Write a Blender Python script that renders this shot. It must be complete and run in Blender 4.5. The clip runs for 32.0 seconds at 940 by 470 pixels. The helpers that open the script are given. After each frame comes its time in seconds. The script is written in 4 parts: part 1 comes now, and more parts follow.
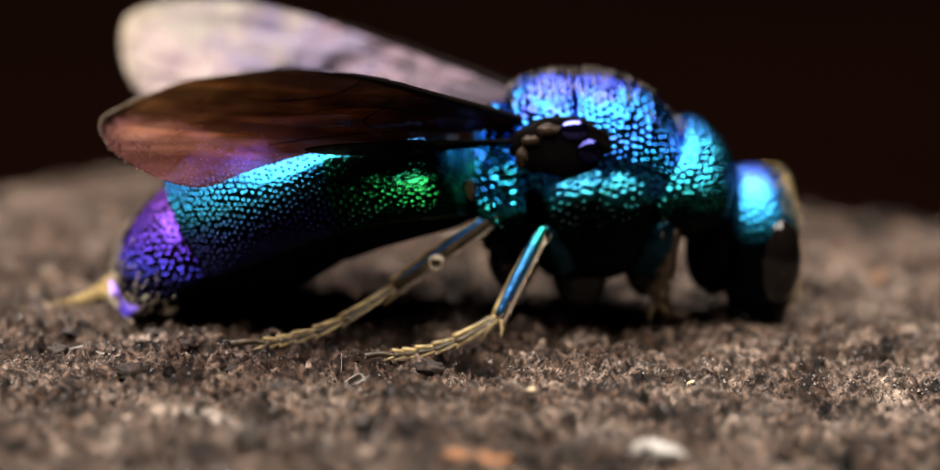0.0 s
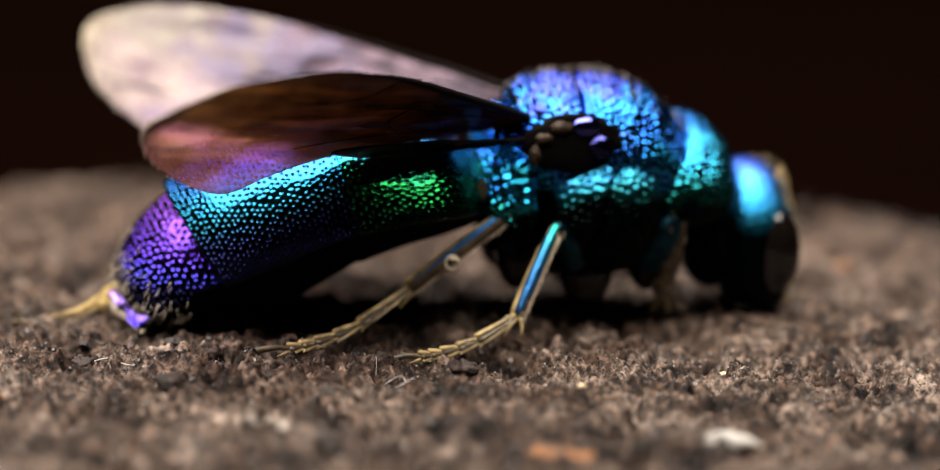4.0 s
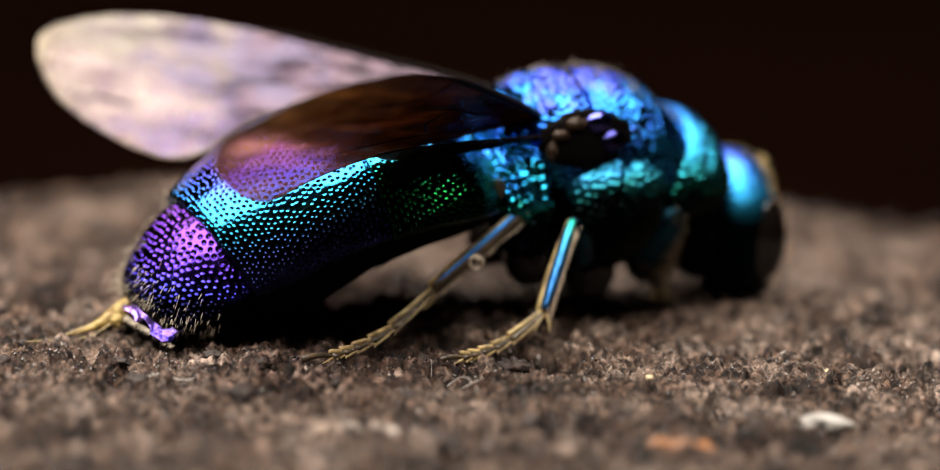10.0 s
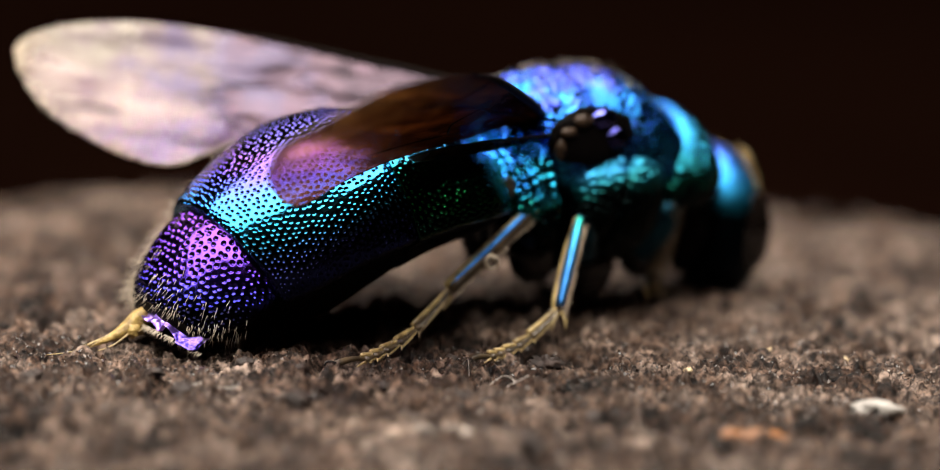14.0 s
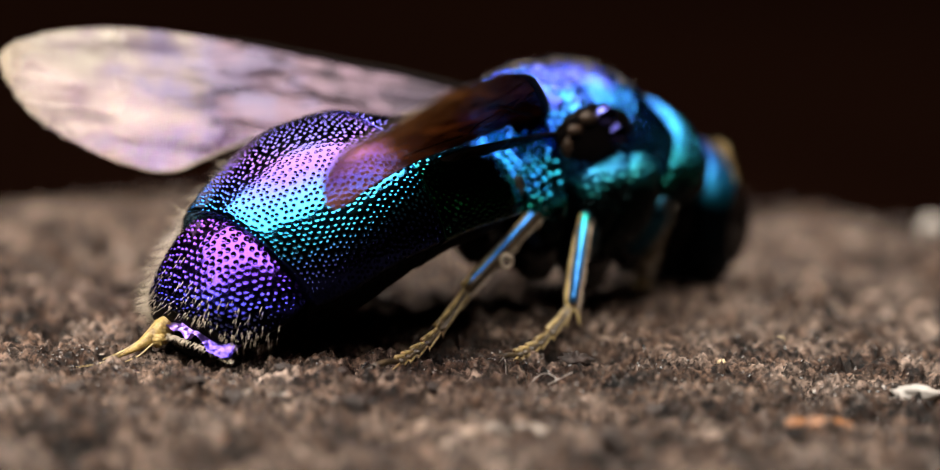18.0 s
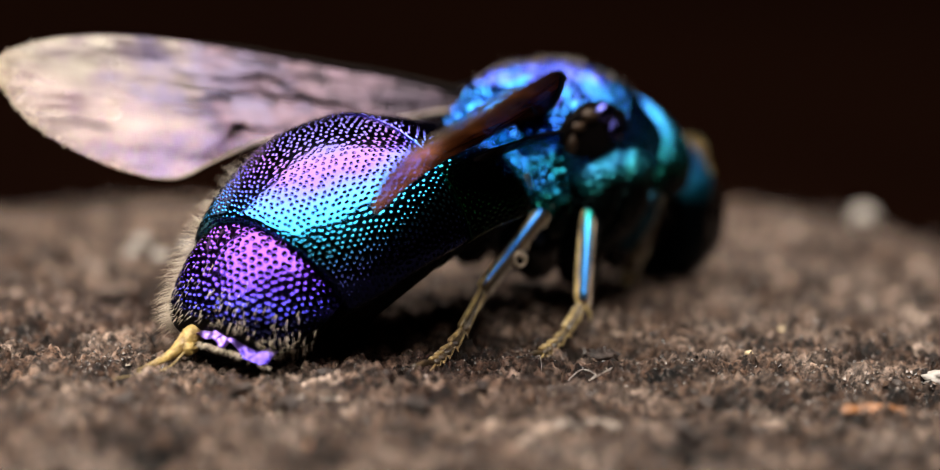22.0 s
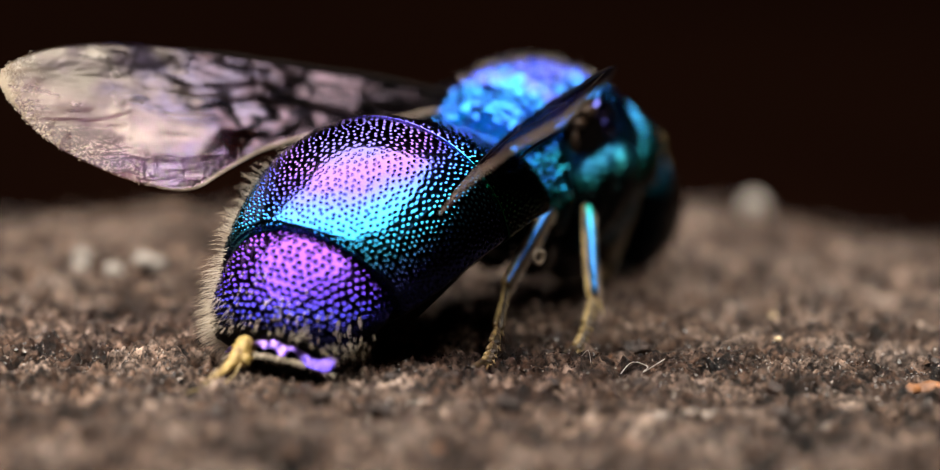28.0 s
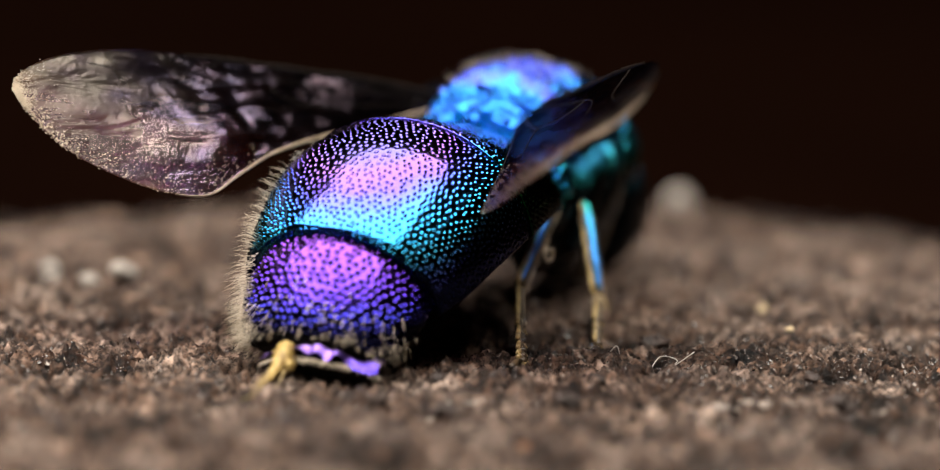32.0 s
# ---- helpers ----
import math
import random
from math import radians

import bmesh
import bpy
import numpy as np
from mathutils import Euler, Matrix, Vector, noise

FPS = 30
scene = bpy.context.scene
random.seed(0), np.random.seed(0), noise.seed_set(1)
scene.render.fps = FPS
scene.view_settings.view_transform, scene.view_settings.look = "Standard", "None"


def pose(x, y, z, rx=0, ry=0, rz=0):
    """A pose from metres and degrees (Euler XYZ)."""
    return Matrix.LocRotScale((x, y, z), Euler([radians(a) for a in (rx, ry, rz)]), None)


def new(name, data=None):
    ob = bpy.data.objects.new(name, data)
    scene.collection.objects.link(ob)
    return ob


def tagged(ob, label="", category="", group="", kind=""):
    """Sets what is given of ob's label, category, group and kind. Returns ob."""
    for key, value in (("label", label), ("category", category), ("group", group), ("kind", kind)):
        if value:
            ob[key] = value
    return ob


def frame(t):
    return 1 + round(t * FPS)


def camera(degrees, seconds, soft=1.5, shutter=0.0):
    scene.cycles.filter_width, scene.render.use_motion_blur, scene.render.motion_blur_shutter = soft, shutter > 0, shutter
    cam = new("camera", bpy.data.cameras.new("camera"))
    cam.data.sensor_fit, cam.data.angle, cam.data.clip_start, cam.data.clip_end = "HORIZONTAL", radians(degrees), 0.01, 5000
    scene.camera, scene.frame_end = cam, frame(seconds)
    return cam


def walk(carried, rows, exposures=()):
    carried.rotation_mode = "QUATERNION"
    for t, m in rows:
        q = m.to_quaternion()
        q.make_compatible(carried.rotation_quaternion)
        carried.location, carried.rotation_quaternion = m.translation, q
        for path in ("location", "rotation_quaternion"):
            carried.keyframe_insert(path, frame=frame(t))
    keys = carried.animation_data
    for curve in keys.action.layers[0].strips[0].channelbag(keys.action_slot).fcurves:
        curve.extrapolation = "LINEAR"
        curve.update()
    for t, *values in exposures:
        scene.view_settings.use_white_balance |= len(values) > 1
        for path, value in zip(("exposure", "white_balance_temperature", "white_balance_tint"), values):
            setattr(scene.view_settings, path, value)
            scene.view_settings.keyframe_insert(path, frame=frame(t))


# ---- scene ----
cam = camera(15.75, 32.0, soft=1.0)
D_AXIS, H_CAM = 0.040, 0.008915
CAM_POSE = (Matrix.Translation((0, -D_AXIS, H_CAM)) @ Matrix.Rotation(radians(-0.122), 4, "Z")
            @ Matrix.Rotation(radians(90 - 11.327), 4, "X") @ Matrix.Rotation(radians(-0.682), 4, "Z"))
walk(cam, [(0.0, CAM_POSE), (32.0, CAM_POSE)])
cam.data.dof.use_dof = True
cam.data.dof.focus_distance = 0.0384
cam.data.dof.aperture_fstop = 74.0


def turn(t):
    """The turn of the plate at t seconds, in radians."""
    return 0.034321 * (t - 16) - 0.012262 * ((t - 16) / 16) ** 2


# ---- light ----
world = bpy.data.worlds.new("world")
scene.world = world
world.use_nodes = True
world.node_tree.nodes["Background"].inputs[0].default_value = (1.0, 0.55, 0.35, 1)
world.node_tree.nodes["Background"].inputs[1].default_value = 0.002
panel = bpy.data.lights.new("overhead_panel", "AREA")
panel.shape, panel.size, panel.size_y, panel.energy, panel.color = "RECTANGLE", 0.212, 0.132, 1.08, (1.0, 0.94, 0.86)
panel_ob = new("overhead_panel", panel)
panel_ob.matrix_basis = pose(-0.032, -0.023, 0.120)

# ---- helpers for meshes, all in millimetres ----
MM = 0.001
AXIS = radians(34.7)
rng = np.random.default_rng(7)


def mesh_of(name, verts, faces, mat, smooth=True):
    me = bpy.data.meshes.new(name)
    v = np.asarray(verts, dtype=float) * MM
    f = faces.tolist() if isinstance(faces, np.ndarray) else faces
    me.from_pydata(v.tolist(), [], f)
    me.materials.append(mat)
    if smooth:
        me.polygons.foreach_set("use_smooth", np.ones(len(me.polygons), dtype=bool))
    me.update()
    return me


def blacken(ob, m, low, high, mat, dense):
    """Gives the faces between two angles of a lofted shell a second material: black lower sides, painted in place of
    shade.
    """
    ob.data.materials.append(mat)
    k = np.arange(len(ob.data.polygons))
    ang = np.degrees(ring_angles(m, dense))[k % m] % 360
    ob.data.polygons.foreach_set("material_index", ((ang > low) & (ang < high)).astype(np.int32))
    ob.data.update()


def part(name, vf, mat, parent, label="", smooth=True, kind=""):
    ob = new(name, mesh_of(name, vf[0], vf[1], mat, smooth))
    ob.parent = parent
    return tagged(ob, label, kind=kind)


def thing(name, label, category, m=None, group="", vf=None, mat=None, smooth=True):
    ob = new(name, mesh_of(name, vf[0], vf[1], mat, smooth) if vf else None)
    if m is not None:
        ob.matrix_basis = m
    return tagged(ob, label, category, group)


def join(*vfs):
    verts, faces, n = [], [], 0
    for v, f in vfs:
        verts.append(np.asarray(v, dtype=float))
        faces += [[i + n for i in face] for face in (f.tolist() if isinstance(f, np.ndarray) else f)]
        n += len(v)
    return np.concatenate(verts), faces


def spline(rows, n):
    """n rows along a smooth curve through the given rows."""
    r = np.asarray(rows, dtype=float)
    k = len(r)
    u = np.linspace(0, k - 1, n)
    i = np.clip(u.astype(int), 0, k - 2)
    f = (u - i)[:, None]
    p0, p1, p2, p3 = r[np.maximum(i - 1, 0)], r[i], r[i + 1], r[np.minimum(i + 2, k - 1)]
    return 0.5 * (2 * p1 + (p2 - p0) * f + (2 * p0 - 5 * p1 + 4 * p2 - p3) * f ** 2 + (3 * p1 - p0 - 3 * p2 + p3) * f ** 3)


def hash2(i, j, seed):
    h = (i.astype(np.int64) * 374761393 + j.astype(np.int64) * 668265263 + seed * 974634777) & 0x7FFFFFFF
    h = ((h ^ (h >> 13)) * 1274126177) & 0x7FFFFFFF
    return ((h ^ (h >> 16)) & 0xFFFF) / 65535.0


def vnoise(x, y, seed=0):
    """Smooth value noise from -1 to 1."""
    i, j = np.floor(x), np.floor(y)
    fx, fy = x - i, y - j
    fx, fy = fx * fx * (3 - 2 * fx), fy * fy * (3 - 2 * fy)
    a = hash2(i, j, seed) * (1 - fx) + hash2(i + 1, j, seed) * fx
    b = hash2(i, j + 1, seed) * (1 - fx) + hash2(i + 1, j + 1, seed) * fx
    return 2 * (a * (1 - fy) + b * fy) - 1


def grid_faces(n, m, wrap=True):
    i, j = np.meshgrid(np.arange(n - 1), np.arange(m if wrap else m - 1), indexing="ij")
    a, b = i * m + j, i * m + (j + 1) % m
    return np.stack([a, b, b + m, a + m], -1).reshape(-1, 4)


def grid_normals(P, wrap=True):
    du = np.gradient(P, axis=0)
    if wrap:
        dv = (np.roll(P, -1, 1) - np.roll(P, 1, 1)) / 2
    else:
        dv = np.gradient(P, axis=1)
    n = np.cross(dv, du)
    return n / np.maximum(np.linalg.norm(n, axis=2, keepdims=True), 1e-9)


def ring_angles(m, dense=None):
    """Angles round a shell; with dense = (first, last, share) most of them lie between two angles in degrees."""
    if dense is None:
        return np.linspace(0, 2 * np.pi, m, endpoint=False)
    first, last, share = dense
    k = int(m * share)
    a = np.concatenate([np.linspace(first, last, k, endpoint=False), np.linspace(last, first + 360, m - k, endpoint=False)])
    return np.radians(a)


def shell(stations, n, m, pit=0.0, depth=0.0, size=0.33, seed=0, flat=0.75, hump=None, dense=None, waist=0.5, keel=None):
    """A lofted shell. Each station: top x, top z, bottom x, bottom z, half width, shift to the left. It is widest at the height waist; keel gives the share of the lower half's depth. Pits are pressed into it."""
    st = spline([(*row, 0.0)[:6] for row in stations], n)
    phi = ring_angles(m, dense)
    c, s = np.cos(phi), np.sin(phi)
    top, bot, a = st[:, 0:2], st[:, 2:4], st[:, 4]
    mid = bot + (top - bot) * waist
    reach = np.where(c > 0, c * 2 * (1 - waist), -np.abs(c) ** flat * 2 * waist)[None, :]
    s = np.where(c < 0, s * (1 - 0.22 * np.clip(-c / 0.22, 0, 1)), s) if keel else s
    if keel:
        reach = np.where(c > 0, reach, reach * keel(mid[:, 0:1]))
    half = (top - bot) / 2
    P = np.empty((n, m, 3))
    P[:, :, 0] = mid[:, 0:1] + half[:, 0:1] * reach
    P[:, :, 1] = st[:, 5:6] - a[:, None] * s
    P[:, :, 2] = mid[:, 1:2] + half[:, 1:2] * reach
    N = grid_normals(P)
    out = P - mid[:, None, [0, 0, 1]] * [1, 0, 1] - st[:, None, 5:6] * [0, 1, 0]
    N *= np.sign((N * out).sum(2, keepdims=True).mean())
    if hump is not None:
        P = P + N * hump(P)[:, :, None]
    if pit:
        step = np.linalg.norm(np.diff(P, axis=0), axis=2).mean(1)
        U = np.concatenate([[0], np.cumsum(step)])[:, None] * np.ones((1, m))
        R = np.linalg.norm(P - np.roll(P, 1, 1), axis=2).sum(1)[:, None] / (2 * np.pi)
        around = max(8, round(2 * np.pi * R.mean() * 1.05 / pit))
        row = pit * 0.87
        best = np.full((n, m), 9.0)
        ci = np.floor(U / row)
        for di in (-1, 0, 1):
            i = ci + di
            off = 0.5 * (i % 2)
            q = phi[None, :] * around / (2 * np.pi) - off
            for dj in (-1, 0, 1):
                j = np.round(q) + dj
                jj = np.mod(j, around)
                cu = (i + 0.5 + 0.5 * (hash2(i, jj, seed) - 0.5)) * row
                cv = (j + off + 0.5 * (hash2(i, jj, seed + 9) - 0.5)) * 2 * np.pi / around
                best = np.minimum(best, np.hypot(U - cu, (phi[None, :] - cv) * R))
        r = np.clip(best / (pit * size), 0, 1)
        P = P - N * (depth * (1 - r ** 2) ** 1.5)[:, :, None]
    verts = P.reshape(-1, 3)
    faces = grid_faces(n, m).tolist()
    faces.append(list(range(m))[::-1])
    faces.append(list(range((n - 1) * m, n * m)))
    return verts, faces


def tube(path, radii, sides=10, flat=1.0):
    """A tube along a path with a radius at each point, closed by domes."""
    p = np.asarray(path, dtype=float)
    t = np.gradient(p, axis=0)
    t /= np.linalg.norm(t, axis=1, keepdims=True)
    up = np.array([0.13, 0.2, 1.0])
    x = np.cross(t, up)
    x /= np.linalg.norm(x, axis=1, keepdims=True)
    y = np.cross(t, x)
    a = np.linspace(0, 2 * np.pi, sides, endpoint=False)
    r = np.asarray(radii, dtype=float)[:, None, None]
    ring = p[:, None, :] + r * (np.cos(a)[None, :, None] * x[:, None, :] + flat * np.sin(a)[None, :, None] * y[:, None, :])
    verts = ring.reshape(-1, 3)
    n = len(p)
    faces = grid_faces(n, sides).tolist()
    verts = np.concatenate([verts, [p[0] - t[0] * r[0, 0] * 0.6, p[-1] + t[-1] * r[-1, 0] * 0.6]])
    faces += [[(j + 1) % sides, j, n * sides] for j in range(sides)]
    faces += [[(n - 1) * sides + j, (n - 1) * sides + (j + 1) % sides, n * sides + 1] for j in range(sides)]
    return verts, faces


def ball(c, r, n=16, m=24, rough=0.0, seed=0, freq=3.0):
    """An ellipsoid, dented by noise if rough."""
    th = np.linspace(0.02, np.pi - 0.02, n)[:, None]
    ph = np.linspace(0, 2 * np.pi, m, endpoint=False)[None, :]
    P = np.stack([np.sin(th) * np.cos(ph), np.sin(th) * np.sin(ph), np.cos(th) * np.ones_like(ph)], -1)
    if rough:
        P = P * (1 + rough * vnoise(P[..., 0] * freq + 7, P[..., 1] * freq + P[..., 2] * freq * 1.7, seed))[..., None]
    verts = (P * np.asarray(r) + np.asarray(c)).reshape(-1, 3)
    faces = grid_faces(n, m).tolist()
    faces.append(list(range(m))[::-1])
    faces.append(list(range((n - 1) * m, n * m)))
    return verts, faces


def hairs(roots, ways, lengths, width=0.006, bend=0.25):
    """Fine bent bristles, three sides each."""
    roots, ways = np.asarray(roots, dtype=float), np.asarray(ways, dtype=float)
    ways = ways / np.linalg.norm(ways, axis=1, keepdims=True)
    k = len(roots)
    L = np.asarray(lengths)[:, None]
    side = np.cross(ways, rng.normal(size=(k, 3)))
    side /= np.linalg.norm(side, axis=1, keepdims=True)
    other = np.cross(ways, side)
    mid = roots + ways * L * 0.5
    tip = roots + ways * L + (side * 0.6 + [0, 0, -0.6]) * L * bend
    rows = []
    for p, w in ((roots - ways * 0.02, width), (mid, width * 0.75)):
        for a in (0.0, 2.094, 4.189):
            rows.append(p + w * (math.cos(a) * side + math.sin(a) * other))
    rows.append(tip)
    V = np.stack(rows, 1).reshape(-1, 3)
    base = np.arange(k)[:, None] * 7
    quads = np.concatenate([base + np.array(q) for q in ([0, 1, 4, 3], [1, 2, 5, 4], [2, 0, 3, 5])])
    tris = np.concatenate([base + np.array(q) for q in ([3, 4, 6], [4, 5, 6], [5, 3, 6])])
    return V, quads.tolist() + tris.tolist()


def limb(points, radii, n=14, sides=12, flat=1.0):
    rows = spline([(*p, r) for p, r in zip(points, radii)], n)
    return tube(rows[:, :3], rows[:, 3], sides, flat)


# ---- materials ----
def material(name):
    m = bpy.data.materials.new(name)
    m.use_nodes = True
    nt = m.node_tree
    return m, nt, nt.nodes["Principled BSDF"]


def node(nt, kind, **sets):
    nd = nt.nodes.new(kind)
    for k, val in sets.items():
        nd.inputs[k.replace("_", " ")].default_value = val
    return nd


def ramp(nt, source, stops):
    nd = nt.nodes.new("ShaderNodeValToRGB")
    els = nd.color_ramp.elements
    while len(els) < len(stops):
        els.new(0.5)
    for e, (p, c) in zip(els, stops):
        e.position, e.color = p, (*c, 1)
    nt.links.new(source, nd.inputs[0])
    return nd.outputs[0]


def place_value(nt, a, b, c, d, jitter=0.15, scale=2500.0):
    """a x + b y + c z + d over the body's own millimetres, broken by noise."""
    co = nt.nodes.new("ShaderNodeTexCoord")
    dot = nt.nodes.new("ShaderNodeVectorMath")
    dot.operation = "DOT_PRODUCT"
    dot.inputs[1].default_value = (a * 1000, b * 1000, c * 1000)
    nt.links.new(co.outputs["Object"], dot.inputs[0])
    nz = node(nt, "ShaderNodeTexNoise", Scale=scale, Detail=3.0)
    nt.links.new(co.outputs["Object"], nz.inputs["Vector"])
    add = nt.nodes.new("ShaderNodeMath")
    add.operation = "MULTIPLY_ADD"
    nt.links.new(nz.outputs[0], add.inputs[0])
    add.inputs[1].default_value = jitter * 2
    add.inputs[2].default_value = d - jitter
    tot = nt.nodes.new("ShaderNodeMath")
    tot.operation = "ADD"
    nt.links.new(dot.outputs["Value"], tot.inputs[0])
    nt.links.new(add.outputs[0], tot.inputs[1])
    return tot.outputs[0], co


def metal(name, coef, stops, rough=0.3, grain=0.0, jitter=0.08):
    """Structural colour of a beetle-like cuticle: a metal whose hue drifts over the body. Body ramps also carry shade
    low down.
    """
    m, nt, p = material(name)
    val, co = place_value(nt, *coef, jitter=jitter)
    nt.links.new(ramp(nt, val, stops), p.inputs["Base Color"])
    p.inputs["Metallic"].default_value = 1.0
    nz = node(nt, "ShaderNodeTexNoise", Scale=9000.0, Detail=4.0)
    nt.links.new(co.outputs["Object"], nz.inputs["Vector"])
    mr = node(nt, "ShaderNodeMapRange")
    mr.inputs["To Min"].default_value, mr.inputs["To Max"].default_value = rough * 0.75, rough * 1.35
    nt.links.new(nz.outputs[0], mr.inputs["Value"])
    nt.links.new(mr.outputs[0], p.inputs["Roughness"])
    if grain:
        vo = node(nt, "ShaderNodeTexNoise", Scale=22000.0, Detail=2.0)
        nt.links.new(co.outputs["Object"], vo.inputs["Vector"])
        bp = node(nt, "ShaderNodeBump", Strength=grain, Distance=0.00002)
        nt.links.new(vo.outputs[0], bp.inputs["Height"])
        nt.links.new(bp.outputs[0], p.inputs["Normal"])
    return m


def coated(name, c1, c2, scale, rough=0.45, bump=0.3, dist=0.00002, spec=0.5, metallic=0.0):
    m, nt, p = material(name)
    co = nt.nodes.new("ShaderNodeTexCoord")
    nz = node(nt, "ShaderNodeTexNoise", Scale=scale, Detail=6.0, Roughness=0.65)
    nt.links.new(co.outputs["Object"], nz.inputs["Vector"])
    nt.links.new(ramp(nt, nz.outputs[0], [(0.32, c1), (0.68, c2)]), p.inputs["Base Color"])
    p.inputs["Roughness"].default_value = rough
    p.inputs["Metallic"].default_value = metallic
    p.inputs["Specular IOR Level"].default_value = spec
    bp = node(nt, "ShaderNodeBump", Strength=bump, Distance=dist)
    nt.links.new(nz.outputs[0], bp.inputs["Height"])
    nt.links.new(bp.outputs[0], p.inputs["Normal"])
    return m


# The dark low stops of the abdomen ramps paint shade on the lower flanks.
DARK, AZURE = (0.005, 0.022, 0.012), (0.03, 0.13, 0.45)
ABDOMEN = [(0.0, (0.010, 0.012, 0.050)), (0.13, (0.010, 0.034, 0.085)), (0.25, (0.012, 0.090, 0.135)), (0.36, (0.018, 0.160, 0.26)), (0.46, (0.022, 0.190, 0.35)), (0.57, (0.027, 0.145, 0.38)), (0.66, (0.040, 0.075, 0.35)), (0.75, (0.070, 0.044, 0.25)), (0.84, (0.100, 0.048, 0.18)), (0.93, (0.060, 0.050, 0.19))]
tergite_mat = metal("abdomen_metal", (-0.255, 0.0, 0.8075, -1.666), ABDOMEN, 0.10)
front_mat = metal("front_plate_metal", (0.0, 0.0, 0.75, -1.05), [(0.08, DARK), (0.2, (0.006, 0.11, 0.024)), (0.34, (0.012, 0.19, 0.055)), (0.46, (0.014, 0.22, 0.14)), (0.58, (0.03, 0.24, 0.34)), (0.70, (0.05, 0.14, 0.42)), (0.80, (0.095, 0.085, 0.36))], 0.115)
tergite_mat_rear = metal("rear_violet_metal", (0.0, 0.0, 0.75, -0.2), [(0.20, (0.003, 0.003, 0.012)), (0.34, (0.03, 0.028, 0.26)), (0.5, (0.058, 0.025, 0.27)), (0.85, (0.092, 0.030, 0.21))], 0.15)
rim_mat = metal("rim_violet_metal", (0.3, 0.4, 1.0, 1.4), [(0.1, (0.1, 0.06, 0.55)), (0.5, (0.45, 0.26, 0.9)), (0.9, (0.8, 0.6, 0.95))], 0.3, 0.9, 0.4)
# Thorax, collar and pleura: near-black low stops put the shaded underside into the colour.
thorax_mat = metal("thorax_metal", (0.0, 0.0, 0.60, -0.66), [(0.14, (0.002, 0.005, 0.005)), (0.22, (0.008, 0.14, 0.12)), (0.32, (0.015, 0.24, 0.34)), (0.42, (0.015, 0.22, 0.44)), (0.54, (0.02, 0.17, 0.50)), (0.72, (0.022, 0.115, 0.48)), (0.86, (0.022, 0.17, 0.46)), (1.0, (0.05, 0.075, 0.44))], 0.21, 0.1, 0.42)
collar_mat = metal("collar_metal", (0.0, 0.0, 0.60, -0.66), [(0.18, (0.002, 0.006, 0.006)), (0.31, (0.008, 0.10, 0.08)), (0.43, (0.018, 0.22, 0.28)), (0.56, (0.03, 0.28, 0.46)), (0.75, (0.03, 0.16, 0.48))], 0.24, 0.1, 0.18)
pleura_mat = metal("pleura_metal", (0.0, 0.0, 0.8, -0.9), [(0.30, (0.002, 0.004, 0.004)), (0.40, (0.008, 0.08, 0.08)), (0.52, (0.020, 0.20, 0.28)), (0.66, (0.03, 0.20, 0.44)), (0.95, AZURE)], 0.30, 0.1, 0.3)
# The head's colour falls to near black towards the bottom.
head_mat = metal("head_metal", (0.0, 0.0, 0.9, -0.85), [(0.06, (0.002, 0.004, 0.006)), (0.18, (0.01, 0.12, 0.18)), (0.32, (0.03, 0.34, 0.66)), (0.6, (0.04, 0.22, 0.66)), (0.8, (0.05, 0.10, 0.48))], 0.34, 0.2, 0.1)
leg_mat = metal("leg_metal", (1.124, 0.0, 0.161, -0.219), [(0.05, (0.05, 0.22, 0.60)), (0.35, (0.06, 0.27, 0.66)), (0.6, (0.05, 0.30, 0.54)), (0.8, (0.02, 0.40, 0.30))], 0.34, 0.5, 0.22)
# The bright violet top stop paints the highlight of the wing scale.
tegula_mat = metal("tegula_gloss", (0.0, 0.0, 1.0, -1.8), [(0.2, (0.006, 0.005, 0.008)), (0.58, (0.05, 0.05, 0.20)), (0.72, (0.12, 0.13, 0.50))], 0.16)
thigh_mat = metal("thigh_metal", (0.5, 0.0, 0.5, 0.0), [(0.2, (0.03, 0.02, 0.10)), (0.8, (0.01, 0.04, 0.06))], 0.28, 0.6, 0.2)
black_mat = coated("black_cuticle", (0.003, 0.002, 0.002), (0.008, 0.006, 0.005), 6000, 0.22, 0.5, spec=0.3)
# Matt near-black; on the plates' lower sides it stands for shade.
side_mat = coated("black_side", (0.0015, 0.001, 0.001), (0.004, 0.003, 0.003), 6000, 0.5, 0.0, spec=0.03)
hinge_mat = coated("brown_hinge", (0.008, 0.005, 0.003), (0.06, 0.035, 0.022), 9000, 0.3, 0.9, spec=0.15)
eye_mat = coated("compound_eye", (0.003, 0.002, 0.002), (0.006, 0.004, 0.003), 30000, 0.11, 0.1, spec=0.5)
gold_mat = coated("golden_cuticle", (0.09, 0.055, 0.02), (0.64, 0.47, 0.20), 5000, 0.32, 0.9)
brown_leg_mat = coated("brown_cuticle", (0.010, 0.006, 0.003), (0.10, 0.066, 0.032), 7000, 0.4, 0.7)
hair_mat = coated("pale_bristle", (0.32, 0.25, 0.17), (0.62, 0.52, 0.40), 3000, 0.35, 0.0)
amber_mat = coated("amber_tube", (0.14, 0.075, 0.013), (0.54, 0.38, 0.12), 9000, 0.35, 0.9, 0.00005)
white_mat = coated("pale_flake", (0.20, 0.178, 0.158), (0.38, 0.345, 0.31), 5000, 0.5, 0.4)
crumb_mat = coated("dull_crumb", (0.17, 0.145, 0.125), (0.32, 0.285, 0.25), 5000, 0.7, 0.4)
